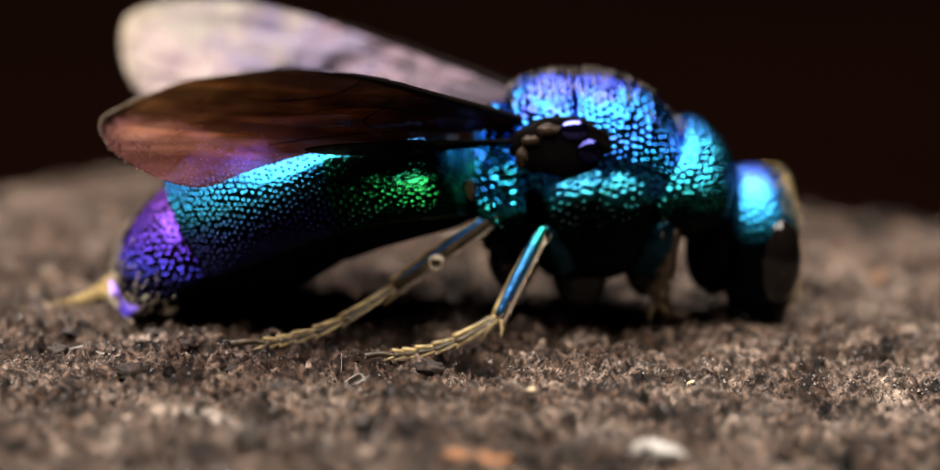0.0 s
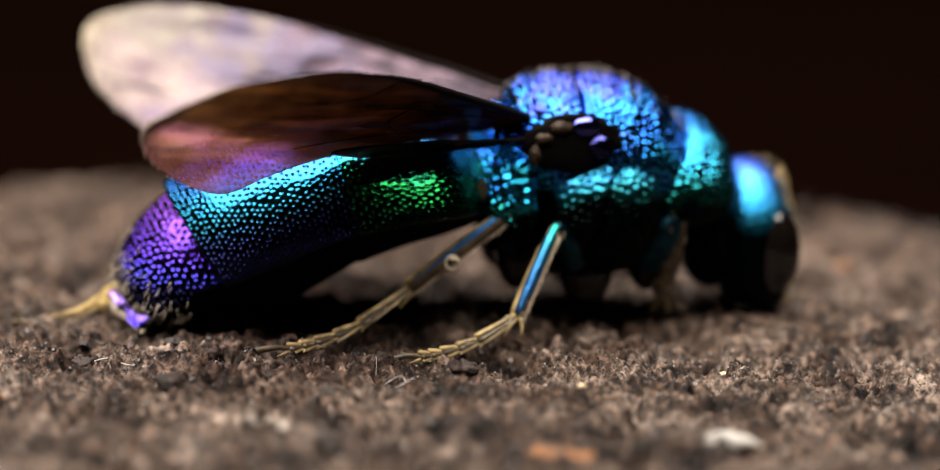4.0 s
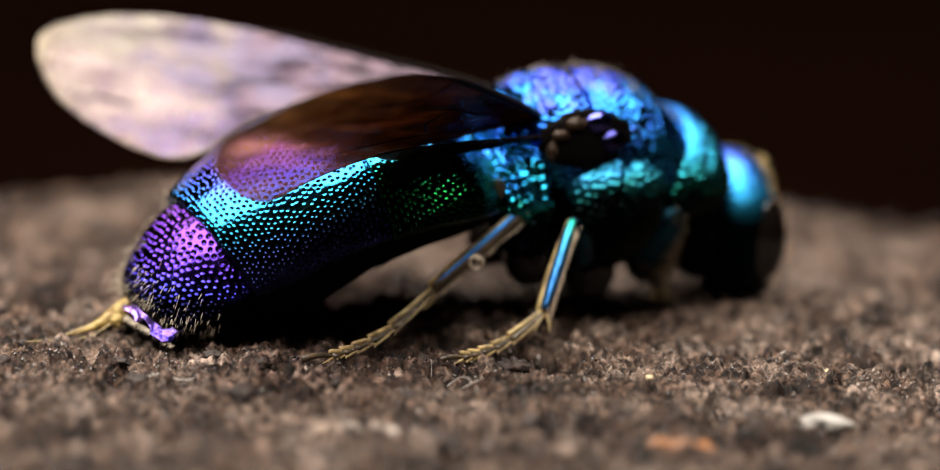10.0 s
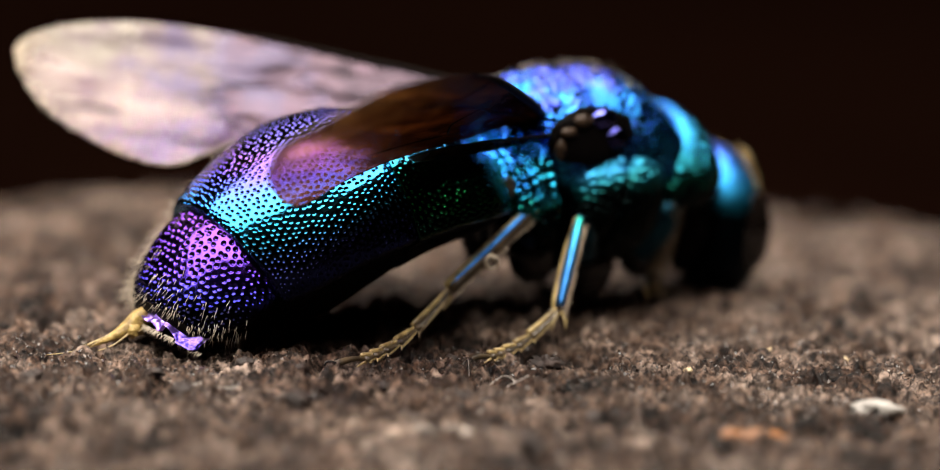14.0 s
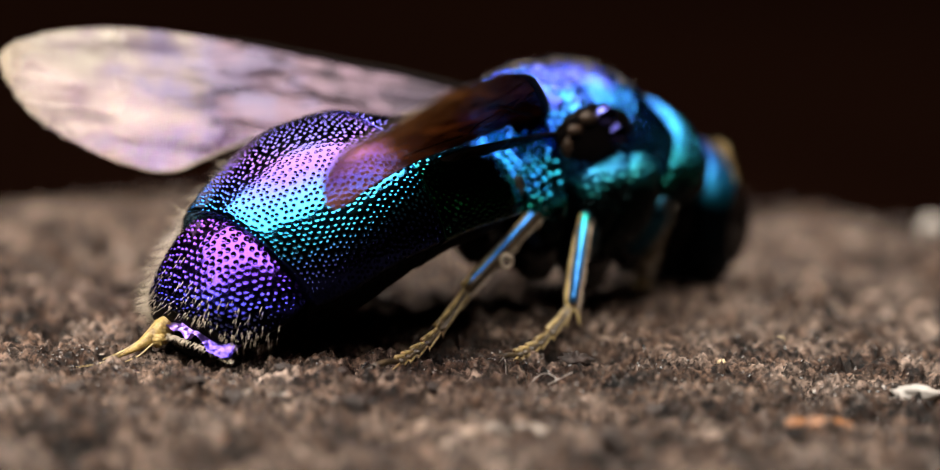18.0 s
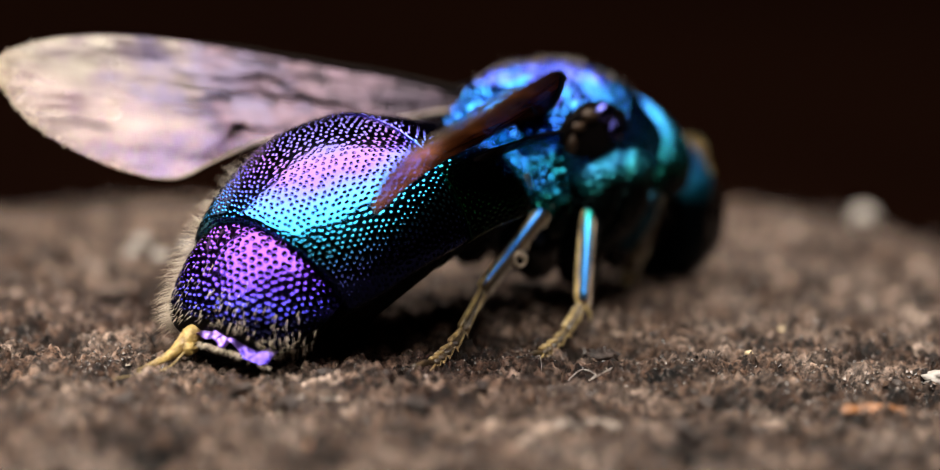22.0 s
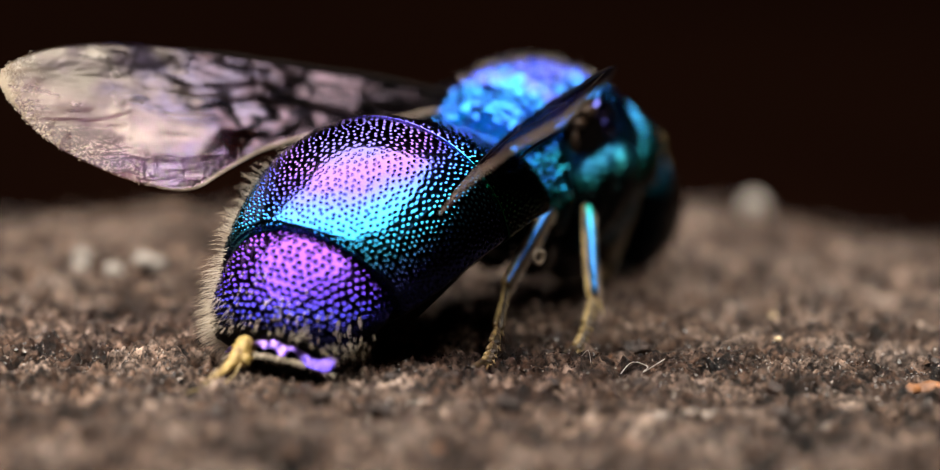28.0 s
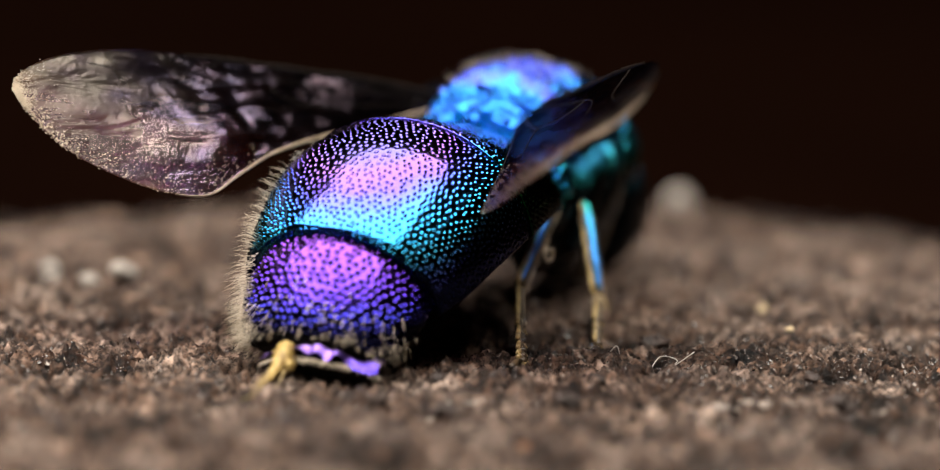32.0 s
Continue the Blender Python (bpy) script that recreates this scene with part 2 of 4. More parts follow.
orange_mat = coated("orange_chip", (0.04, 0.016, 0.007), (0.32, 0.125, 0.036), 5000, 0.6, 0.9)
clod_hole_mat = coated("dark_crumb", (0.006, 0.003, 0.0015), (0.035, 0.016, 0.009), 5000, 0.7, 0.9, 0.00005)
tan_mat = coated("tan_chip", (0.30, 0.22, 0.12), (0.55, 0.42, 0.25), 5000, 0.6, 0.4)
splinter_mat = coated("grey_splinter", (0.09, 0.068, 0.053), (0.26, 0.21, 0.175), 6000, 0.6, 0.6)
fiber_mat = coated("white_fibre", (0.28, 0.25, 0.22), (0.5, 0.46, 0.42), 5000, 0.5, 0.0)
table_mat = coated("dark_brown_table", (0.0019, 0.0007, 0.0004), (0.0030, 0.0011, 0.0006), 60, 1.0, 0.1, spec=0.0)


def backdrop_material():
    m, nt, p = material("dark_brown_cloth")
    co = nt.nodes.new("ShaderNodeTexCoord")
    nz = node(nt, "ShaderNodeTexNoise", Scale=30.0, Detail=4.0)
    nt.links.new(co.outputs["Object"], nz.inputs["Vector"])
    nt.links.new(ramp(nt, nz.outputs[0], [(0.3, (0.0017, 0.0005, 0.0003)), (0.7, (0.0025, 0.0007, 0.0005))]), p.inputs["Base Color"])
    p.inputs["Roughness"].default_value = 0.95
    p.inputs["Specular IOR Level"].default_value = 0.0
    return m


def bark_material():
    m, nt, p = material("weathered_bark")
    co = nt.nodes.new("ShaderNodeTexCoord")
    big = node(nt, "ShaderNodeTexNoise", Scale=1000.0, Detail=6.0, Roughness=0.62)
    fine = node(nt, "ShaderNodeTexNoise", Scale=9000.0, Detail=6.0, Roughness=0.7)
    for nz in (big, fine):
        nt.links.new(co.outputs["Object"], nz.inputs["Vector"])
    mid = node(nt, "ShaderNodeTexNoise", Scale=2600.0, Detail=5.0, Roughness=0.6, Distortion=0.4)
    nt.links.new(co.outputs["Object"], mid.inputs["Vector"])
    c1 = ramp(nt, big.outputs[0], [(0.40, (0.014, 0.0068, 0.0038)), (0.46, (0.050, 0.030, 0.0205)), (0.53, (0.102, 0.071, 0.0545)), (0.62, (0.148, 0.114, 0.094))])
    c2 = ramp(nt, fine.outputs[0], [(0.42, (0.13, 0.105, 0.09)), (0.50, (0.72, 0.70, 0.69)), (0.60, (1.85, 1.8, 1.77))])
    c3 = ramp(nt, mid.outputs[0], [(0.34, (0.12, 0.08, 0.06)), (0.44, (0.70, 0.67, 0.65)), (0.55, (1.15, 1.13, 1.12)), (0.64, (1.65, 1.65, 1.62))])

    def times(a, b):
        mix = nt.nodes.new("ShaderNodeMix")
        mix.data_type, mix.blend_type = "RGBA", "MULTIPLY"
        mix.inputs[0].default_value = 1.0
        nt.links.new(a, mix.inputs[6])
        nt.links.new(b, mix.inputs[7])
        return mix.outputs[2]

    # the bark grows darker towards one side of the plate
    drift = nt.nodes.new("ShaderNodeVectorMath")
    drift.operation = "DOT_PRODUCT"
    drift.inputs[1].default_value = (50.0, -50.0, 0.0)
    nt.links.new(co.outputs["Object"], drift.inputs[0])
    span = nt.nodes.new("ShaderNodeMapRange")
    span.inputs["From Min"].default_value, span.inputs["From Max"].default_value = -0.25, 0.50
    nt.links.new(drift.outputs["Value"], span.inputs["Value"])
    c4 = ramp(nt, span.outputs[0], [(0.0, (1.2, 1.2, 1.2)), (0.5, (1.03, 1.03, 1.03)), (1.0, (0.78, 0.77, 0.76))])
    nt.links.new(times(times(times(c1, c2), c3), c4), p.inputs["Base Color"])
    p.inputs["Roughness"].default_value = 0.5
    p.inputs["Specular IOR Level"].default_value = 0.15
    bp = node(nt, "ShaderNodeBump", Strength=1.0, Distance=0.00006)
    nt.links.new(fine.outputs[0], bp.inputs["Height"])
    nt.links.new(bp.outputs[0], p.inputs["Normal"])
    return m


def grain_material():
    m, nt, p = material("bark_grain")
    geo = nt.nodes.new("ShaderNodeNewGeometry")
    nt.links.new(ramp(nt, geo.outputs["Random Per Island"], [(0.0, (0.008, 0.004, 0.002)), (0.5, (0.03, 0.016, 0.0095)), (0.85, (0.085, 0.054, 0.039)), (0.96, (0.13, 0.098, 0.08)), (1.0, (0.26, 0.215, 0.175))]), p.inputs["Base Color"])
    p.inputs["Roughness"].default_value = 0.26
    p.inputs["Specular IOR Level"].default_value = 0.6
    return m


def wing_material():
    """A smoky membrane: see-through brown with a glossy, slightly iridescent skin."""
    m, nt, p = material("wing_membrane")
    co = nt.nodes.new("ShaderNodeTexCoord")
    st = nt.nodes.new("ShaderNodeMapping")
    st.inputs["Scale"].default_value = (0.75, 3.4, 1.0)
    nt.links.new(co.outputs["UV"], st.inputs["Vector"])
    nz = node(nt, "ShaderNodeTexNoise", Scale=1.0, Detail=5.0, Roughness=0.6)
    nt.links.new(st.outputs[0], nz.inputs["Vector"])
    tr = nt.nodes.new("ShaderNodeBsdfTransparent")
    sep = nt.nodes.new("ShaderNodeSeparateXYZ")
    nt.links.new(co.outputs["UV"], sep.inputs[0])

    def along(scale, amount, shift):
        """The way along the wing, 0 at its root and 1 at its tip, broken by noise."""
        nn = node(nt, "ShaderNodeTexNoise", Scale=scale, Detail=3.0)
        nt.links.new(co.outputs["UV"], nn.inputs["Vector"])
        m1 = nt.nodes.new("ShaderNodeMath")
        m1.operation = "MULTIPLY_ADD"
        nt.links.new(nn.outputs[0], m1.inputs[0])
        m1.inputs[1].default_value, m1.inputs[2].default_value = amount * 2, shift - amount
        m2 = nt.nodes.new("ShaderNodeMath")
        m2.operation = "MULTIPLY_ADD"
        nt.links.new(sep.outputs[0], m2.inputs[0])
        m2.inputs[1].default_value = 1 / 6.0
        nt.links.new(m1.outputs[0], m2.inputs[2])
        return m2.outputs[0]

    tint = nt.nodes.new("ShaderNodeMath")
    tint.operation = "MULTIPLY_ADD"
    nt.links.new(sep.outputs[1], tint.inputs[0])
    tint.inputs[1].default_value = 0.5
    nt.links.new(along(1.5, 0.16, -0.1), tint.inputs[2])
    nt.links.new(ramp(nt, tint.outputs[0], [(0.15, (0.005, 0.0025, 0.0015)), (0.5, (0.022, 0.011, 0.007)), (0.75, (0.09, 0.055, 0.048)), (0.94, (0.42, 0.28, 0.42))]), tr.inputs[0])
    nt.nodes.remove(p)
    p = nt.nodes.new("ShaderNodeBsdfGlossy")
    nt.links.new(ramp(nt, along(3.0, 0.08, 0.0), [(0.58, (0.15, 0.15, 0.15)), (0.74, (0.24, 0.24, 0.24)), (0.90, (0.36, 0.36, 0.36))]), p.inputs["Roughness"])
    fi = node(nt, "ShaderNodeTexNoise", Scale=14000.0, Detail=2.0)
    nt.links.new(co.outputs["Object"], fi.inputs["Vector"])
    sheen = ramp(nt, along(2.2, 0.45, 0.0), [(0.2, (0.020, 0.016, 0.020)), (0.42, (0.050, 0.036, 0.044)), (0.6, (0.048, 0.041, 0.060)), (0.74, (0.062, 0.051, 0.053)), (0.9, (0.084, 0.075, 0.064))])
    streak = ramp(nt, nz.outputs[0], [(0.38, (0.46, 0.42, 0.47)), (0.47, (0.92, 0.90, 0.94)), (0.56, (1.12, 1.10, 1.10))])
    tone = nt.nodes.new("ShaderNodeMix")
    tone.data_type, tone.blend_type = "RGBA", "MULTIPLY"
    tone.inputs[0].default_value = 1.0
    nt.links.new(sheen, tone.inputs[6])
    nt.links.new(streak, tone.inputs[7])
    nt.links.new(tone.outputs[2], p.inputs["Color"])
    b1 = node(nt, "ShaderNodeBump", Strength=0.5, Distance=0.000012)
    nt.links.new(fi.outputs[0], b1.inputs["Height"])
    fold = nt.nodes.new("ShaderNodeMapping")
    fold.inputs["Scale"].default_value = (0.8, 3.0, 1.0)
    nt.links.new(co.outputs["UV"], fold.inputs["Vector"])
    nf = node(nt, "ShaderNodeTexNoise", Scale=1.0, Detail=3.0, Roughness=0.5, Distortion=0.6)
    nt.links.new(fold.outputs[0], nf.inputs["Vector"])
    b2 = node(nt, "ShaderNodeBump", Strength=1.0, Distance=0.00006)
    nt.links.new(nf.outputs[0], b2.inputs["Height"])
    nt.links.new(b2.outputs[0], b1.inputs["Normal"])
    nt.links.new(b1.outputs[0], p.inputs["Normal"])
    tl = nt.nodes.new("ShaderNodeBsdfTranslucent")
    glow = nt.nodes.new("ShaderNodeMix")
    glow.data_type, glow.blend_type = "RGBA", "MULTIPLY"
    glow.inputs[0].default_value = 1.0
    rays = nt.nodes.new("ShaderNodeMapping")
    rays.inputs["Scale"].default_value = (0.45, 3.6, 1.0)
    nt.links.new(co.outputs["UV"], rays.inputs["Vector"])
    fan = node(nt, "ShaderNodeTexNoise", Scale=1.0, Detail=4.0, Roughness=0.55)
    nt.links.new(rays.outputs[0], fan.inputs["Vector"])
    nt.links.new(ramp(nt, along(2.5, 0.3, 0.0), [(0.3, (0.018, 0.008, 0.0035)), (0.6, (0.048, 0.023, 0.010)), (0.8, (0.080, 0.047, 0.022)), (0.95, (0.105, 0.070, 0.036))]), glow.inputs[6])
    nt.links.new(ramp(nt, fan.outputs[0], [(0.38, (0.62, 0.58, 0.55)), (0.52, (1.0, 1.0, 1.0)), (0.64, (1.7, 1.65, 1.55))]), glow.inputs[7])
    nt.links.new(glow.outputs[2], tl.inputs[0])
    skin = nt.nodes.new("ShaderNodeAddShader")
    nt.links.new(p.outputs[0], skin.inputs[0])
    nt.links.new(tl.outputs[0], skin.inputs[1])
    mix = nt.nodes.new("ShaderNodeAddShader")
    nt.links.new(tr.outputs[0], mix.inputs[0])
    nt.links.new(skin.outputs[0], mix.inputs[1])
    nt.links.new(mix.outputs[0], nt.nodes["Material Output"].inputs[0])
    return m


bark_mat, grain_mat, wing_mat, cloth_mat = bark_material(), grain_material(), wing_material(), backdrop_material()
border_mat = coated("tan_border", (0.10, 0.065, 0.04), (0.26, 0.19, 0.13), 4000, 0.4, 0.3)
vein_mat = coated("wing_vein", (0.002, 0.0015, 0.001), (0.007, 0.004, 0.003), 8000, 0.6, 0.3, spec=0.04)

# ---- setting: table and dark cloth all round ----
SLAB_Z = -4.0


def box(x0, y0, z0, x1, y1, z1):
    v = [(x, y, z) for x in (x0, x1) for y in (y0, y1) for z in (z0, z1)]
    return v, [[0, 1, 3, 2], [4, 6, 7, 5], [0, 4, 5, 1], [2, 3, 7, 6], [0, 2, 6, 4], [1, 5, 7, 3]]


def setting():
    W = 160.0
    ob = thing("floor", "matt dark brown table top under the bark", "table", vf=box(-W, -W, SLAB_Z - 6, W, W, SLAB_Z), mat=table_mat, smooth=False)
    tagged(ob, kind="structure")
    for name, b in (("wall_north", (-W - 4, W, SLAB_Z - 6, W + 4, W + 4, 200)), ("wall_south", (-W - 4, -W - 4, SLAB_Z - 6, W + 4, -W, 200)),
                    ("wall_west", (-W - 4, -W, SLAB_Z - 6, -W, W, 200)), ("wall_east", (W, -W, SLAB_Z - 6, W + 4, W, 200)),
                    ("ceiling", (-W - 4, -W - 4, 200, W + 4, W + 4, 204))):
        ob = thing(name, "dark brown cloth hung around the table", "backdrop", vf=box(*b), mat=cloth_mat, smooth=False)
        tagged(ob, kind="structure")


# ---- the plate of bark ----
EDGE = [(0, 8.8), (28, 9.2), (50, 9.2), (65, 9.0), (80, 8.75), (92, 8.4), (101, 8.8), (116, 9.1), (125, 9.6), (143, 10.2), (152, 10.6), (175, 10.4), (200, 10.4), (240, 10.2), (290, 10.0), (330, 9.2), (360, 8.8)]


def edge_radius(a):
    e = np.array(EDGE)
    return np.interp(np.degrees(a) % 360, e[:, 0], e[:, 1])


def ground_z(x, y, fine=True):
    z = -0.05 - 0.02 * np.log1p(np.exp(1.6 * (x - 0.6))) / 1.6
    z = z + 0.07 * vnoise(x * 0.55 + 3, y * 0.55, 1) + 0.04 * vnoise(x * 1.7, y * 1.7 + 5, 2)
    if fine:
        r = 1 - np.abs(vnoise(x * 4.1, y * 4.1, 3))
        z = z + 0.10 * (r - 0.5) * (0.6 + 0.4 * vnoise(x, y, 8)) + 0.125 * vnoise(x * 7.3, y * 7.3, 4) * (0.7 + 0.3 * vnoise(x * 1.3, y * 1.3, 9)) + 0.080 * vnoise(x * 14, y * 14, 5) + 0.030 * vnoise(x * 27, y * 27, 7)
        z = z - 0.6 * np.clip(vnoise(x * 2.6 + 20, y * 2.6, 6) - 0.35, 0, 1) - 0.35 * np.clip(vnoise(x * 5.2, y * 5.2 + 9, 10) - 0.45, 0, 1)
    return z


def slab():
    nr, na = 300, 1400
    a = np.linspace(0, 2 * np.pi, na, endpoint=False)[None, :]
    k = np.concatenate([np.linspace(0.002, 1, nr) ** 0.8, [1.012, 1.015, 1.0, 0.97]])[:, None]
    re = edge_radius(a) + 0.12 * vnoise(a * 9, a * 0, 3) + 0.05 * vnoise(a * 40, a * 0, 4)
    r = k * re
    x, y = r * np.cos(a), r * np.sin(a)
    z = ground_z(x, y)
    drop = np.clip((r - re + 1.3) / 1.3, 0, 1)
    z = z - 0.35 * drop ** 2.2
    for i, depth in zip(range(4), (-0.9, -2.0, -3.2, SLAB_Z)):
        z[nr + i] = depth if depth == SLAB_Z else depth + 0.1 * vnoise(a[0] * 30, a[0] * 0 + i, 5)
    verts = np.stack([x, y, z], -1).reshape(-1, 3)
    n = nr + 4
    faces = grid_faces(n, na).tolist()
    faces.append(list(range(na))[::-1])
    faces.append(list(range((n - 1) * na, n * na)))
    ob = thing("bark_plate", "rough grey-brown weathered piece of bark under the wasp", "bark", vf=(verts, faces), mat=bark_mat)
    # loose grains
    cnt = 150000
    ang = rng.uniform(0, 2 * np.pi, cnt)
    rad = np.sqrt(rng.uniform(0, 1, cnt)) * np.minimum(edge_radius(ang), 9.5) * 0.97
    gx, gy = rad * np.cos(ang), rad * np.sin(ang)
    keep = rng.uniform(0, 1, cnt) < 0.35 + 0.65 * (vnoise(gx * 1.1, gy * 1.1, 14) > -0.25)
    gx, gy = gx[keep], gy[keep]
    cnt = len(gx)
    gz = ground_z(gx, gy)
    s = 0.006 + 0.009 * rng.uniform(0, 1, cnt) + 0.020 * rng.uniform(0, 1, cnt) ** 12
    corner = np.array([(1.1, 0, -0.5), (0, 1.1, -0.5), (-1.1, 0, -0.5), (0, -1.1, -0.5), (0, 0, 0.75)], dtype=float)
    V = corner[None] * s[:, None, None] + rng.normal(size=(cnt, 5, 3)) * s[:, None, None] * 0.38
    V += np.stack([gx, gy, gz + s * 0.2], 1)[:, None, :]
    tri = np.array([(0, 1, 4), (1, 2, 4), (2, 3, 4), (3, 0, 4)])
    F = (np.arange(cnt)[:, None, None] * 5 + tri[None]).reshape(-1, 3)
    part("grain", (V.reshape(-1, 3), F), grain_mat, ob, "loose dark and pale grains", smooth=True, kind="stuff")
    return ob


# ---- the wasp, in its own millimetres: x forward, y to its left, z up ----
ABD = [(0.10, 1.60, 0.05, 1.35, 0.35, 0), (-0.10, 2.02, -0.08, 1.08, 0.97, 0), (-0.6, 2.34, -0.45, 0.92, 1.36, 0), (-1.34, 2.50, -0.95, 0.74, 1.47, 0.02),
       (-2.0, 2.58, -1.5, 0.5, 1.54, 0.06), (-2.72, 2.41, -2.0, 0.3, 1.50, 0.10), (-3.32, 1.98, -2.45, 0.15, 1.39, 0.13), (-3.72, 1.60, -2.8, 0.08, 1.24, 0.14),
       (-4.05, 1.16, -3.15, 0.03, 1.10, 0.14), (-4.26, 0.78, -3.5, 0.03, 0.97, 0.12), (-4.32, 0.5, -3.8, 0.05, 0.82, 0.08), (-4.26, 0.36, -4.0, 0.12, 0.70, 0.04)]


ARC = (-72.0, 100.0, 0.86)
WAIST = 0.38


def keel(x):
    """The belly is hollow in front and deeper towards the tail."""
    return np.clip(0.78 - 0.22 * (x + 1.7) / 0.9, 0.78, 1.0)


def shrink(row, k):
    top, bot = np.array(row[0:2]), np.array(row[2:4])
    mid = (top + bot) / 2
    return (*(mid + (top - mid) * k), *(mid + (bot - mid) * k), row[4] * k, row[5])


def wing(side):
    """One wing sheet with veins; side +1 is the wasp's left. The right one hangs lower and is bowed along its hind edge."""
    left = side > 0
    if left:
        root, tip, low = np.array((1.0, 0.75, 2.35)), np.array((-4.15, 3.62, 2.95)), np.array((-3.0, 1.97, 1.76))
        span, rise, fall = 1.015, 0.78, 1.06
    else:
        root, tip, low = np.array((0.684, 0.353, 2.344)), np.array((-3.634, 3.119, 2.908)), np.array((-5.317, 1.726, 1.849))
        span, rise, fall = 0.948, 1.313, 1.02
    e1 = (tip - root) / np.linalg.norm(tip - root)
    nrm = np.cross(tip - root, low - root)
    nrm /= np.linalg.norm(nrm)
    nrm *= np.sign(nrm[2])
    e2 = np.cross(nrm, e1)
    lead = spline([(0, -0.06), (0.9, -0.30), (1.9, -0.52), (2.9, -0.70), (3.8, -0.80), (4.5, -0.78), (5.3, -0.62), (5.75, -0.40), (5.97, -0.18), (6.04, 0.03)], 110) * (span, rise)
    trail = spline([(0, 0.06), (0.7, 0.20), (1.5, 0.42), (2.3, 0.62), (3.0, 0.84), (3.55, 1.12), (4.05, 1.36), (4.7, 1.24), (5.4, 0.92), (5.78, 0.60), (5.98, 0.28), (6.04, 0.03)], 110) * (span, fall)
    k = np.linspace(0, 1, 56)[None, :, None]
    Q = lead[:, None, :] * (1 - k) + trail[:, None, :] * k
    a, b = Q[..., 0], Q[..., 1]
    step = lambda v: np.clip(v, 0, 1) ** 2 * (3 - 2 * np.clip(v, 0, 1))
    centre = step((a - 0.9) / 1.4) * step((5.3 - a) / 2.0)
    fan = np.arctan2(b, a + 1.2)
    ripple = np.clip((a - 2.2) / 2, 0, 1) * np.sin(fan * 46 + 2.0 * vnoise(a * 0.9, b * 2.2, 15))
    if left:
        facet = (np.abs(vnoise(a * 2.0, b * 3.0, 12)) + 0.5 * np.abs(vnoise(a * 3.7 + b, b * 6.0, 16))) * 0.026 * centre
        lift = 0.0035 * ripple + (0.010 + 0.016 * centre) * vnoise(a * 1.4, b * 2.0, 11) + facet - 0.02 * b * b + 0.18 * centre * np.clip(b, -0.5, 0.5)
    else:
        lift = 0.006 * ripple + 0.014 * vnoise(a * 1.4, b * 2.0, 11) - 0.16 * b * np.abs(b) + 0.064 * (a / 6) ** 2 - 0.03 * b * a / 6

    def at(a, b, h):
        P = root + a[..., None] * e1 + b[..., None] * e2 + h[..., None] * nrm
        return P * (1, side, 1)

    top, bot = at(a, b, lift + 0.004), at(a, b, lift - 0.004)
    n, m = a.shape
    f = grid_faces(n, m, False)
    rim = np.concatenate([np.arange(m), np.arange(1, n) * m + m - 1, (n - 1) * m + np.arange(m - 2, -1, -1), np.arange(n - 2, 0, -1) * m])
    wall = [[rim[i], rim[(i + 1) % len(rim)], rim[(i + 1) % len(rim)] + n * m, rim[i] + n * m] for i in range(len(rim))]
    sheet = (np.concatenate([top.reshape(-1, 3), bot.reshape(-1, 3)]), f.tolist() + (f[:, ::-1] + n * m).tolist() + [[int(q) for q in w] for w in wall])

    def vein(rows, r0, r1):
        q = spline(rows, 30) * (span, rise)
        h = 0.0 * q[:, 0]
        for t in range(30):
            j = np.argmin(np.hypot(a[:, :] - q[t, 0], b[:, :] - q[t, 1]))
            h[t] = lift.reshape(-1)[j]
        return tube(at(q[:, 0], q[:, 1], h), np.linspace(r0, r1, 30), 6)

    veins = [vein([(0, -0.04), (0.9, -0.28), (1.9, -0.50), (2.9, -0.70)], 0.06, 0.04), vein([(2.8, -0.68), (3.2, -0.74), (3.6, -0.78)], 0.05, 0.015),
             vein([(0.1, 0.0), (1.0, -0.12), (1.9, -0.22), (2.5, -0.30)], 0.022, 0.014), vein([(0.1, 0.04), (1.2, 0.14), (2.2, 0.18)], 0.02, 0.012),
             vein([(2.5, -0.30), (2.6, -0.05), (2.2, 0.18)], 0.013, 0.012), vein([(3.1, -0.72), (3.5, -0.45), (4.3, -0.35), (5.0, -0.5)], 0.014, 0.007),
             vein([(2.5, -0.30), (3.1, -0.28), (3.9, -0.05)], 0.012, 0.006), vein([(2.2, 0.18), (2.9, 0.35), (3.5, 0.5)], 0.012, 0.006)]
    # pale hind border and frosted outer margin
    rim_rows = trail[2:66]
    border = tube(at(rim_rows[:, 0], rim_rows[:, 1], lift[2:66, -1]), np.linspace(0.055, 0.020, 64) * (1.0 if left else 0.35), 8, 0.5)
    cnt = 9000
    ui, vi = rng.integers(40, n, cnt), rng.integers(0, m, cnt)
    near_rim = np.maximum(ui / n * 1.15 - 0.15, 0.55 * vi / m + 0.45 * ui / n)
    keep = rng.uniform(0, 1, cnt) < np.clip((near_rim - 0.62) / 0.3, 0, 1) ** 1.5
    ui, vi = ui[keep], vi[keep]
    jit = rng.uniform(-0.5, 0.5, (2, len(ui)))
    pa, pb = a[ui, vi] + jit[0] * 0.06, b[ui, vi] + jit[1] * 0.03
    P = at(pa, pb, lift[ui, vi] + 0.004)
    ways = np.array((nrm * 0.6 + e1 * 0.7 + e2 * 0.3) * (1, side, 1)) + rng.normal(size=(len(ui), 3)) * 0.25
    frost = hairs(P, ways, rng.uniform(0.008, 0.024, len(ui)), 0.0065)
    return sheet, veins, Q.reshape(-1, 2), border, frost


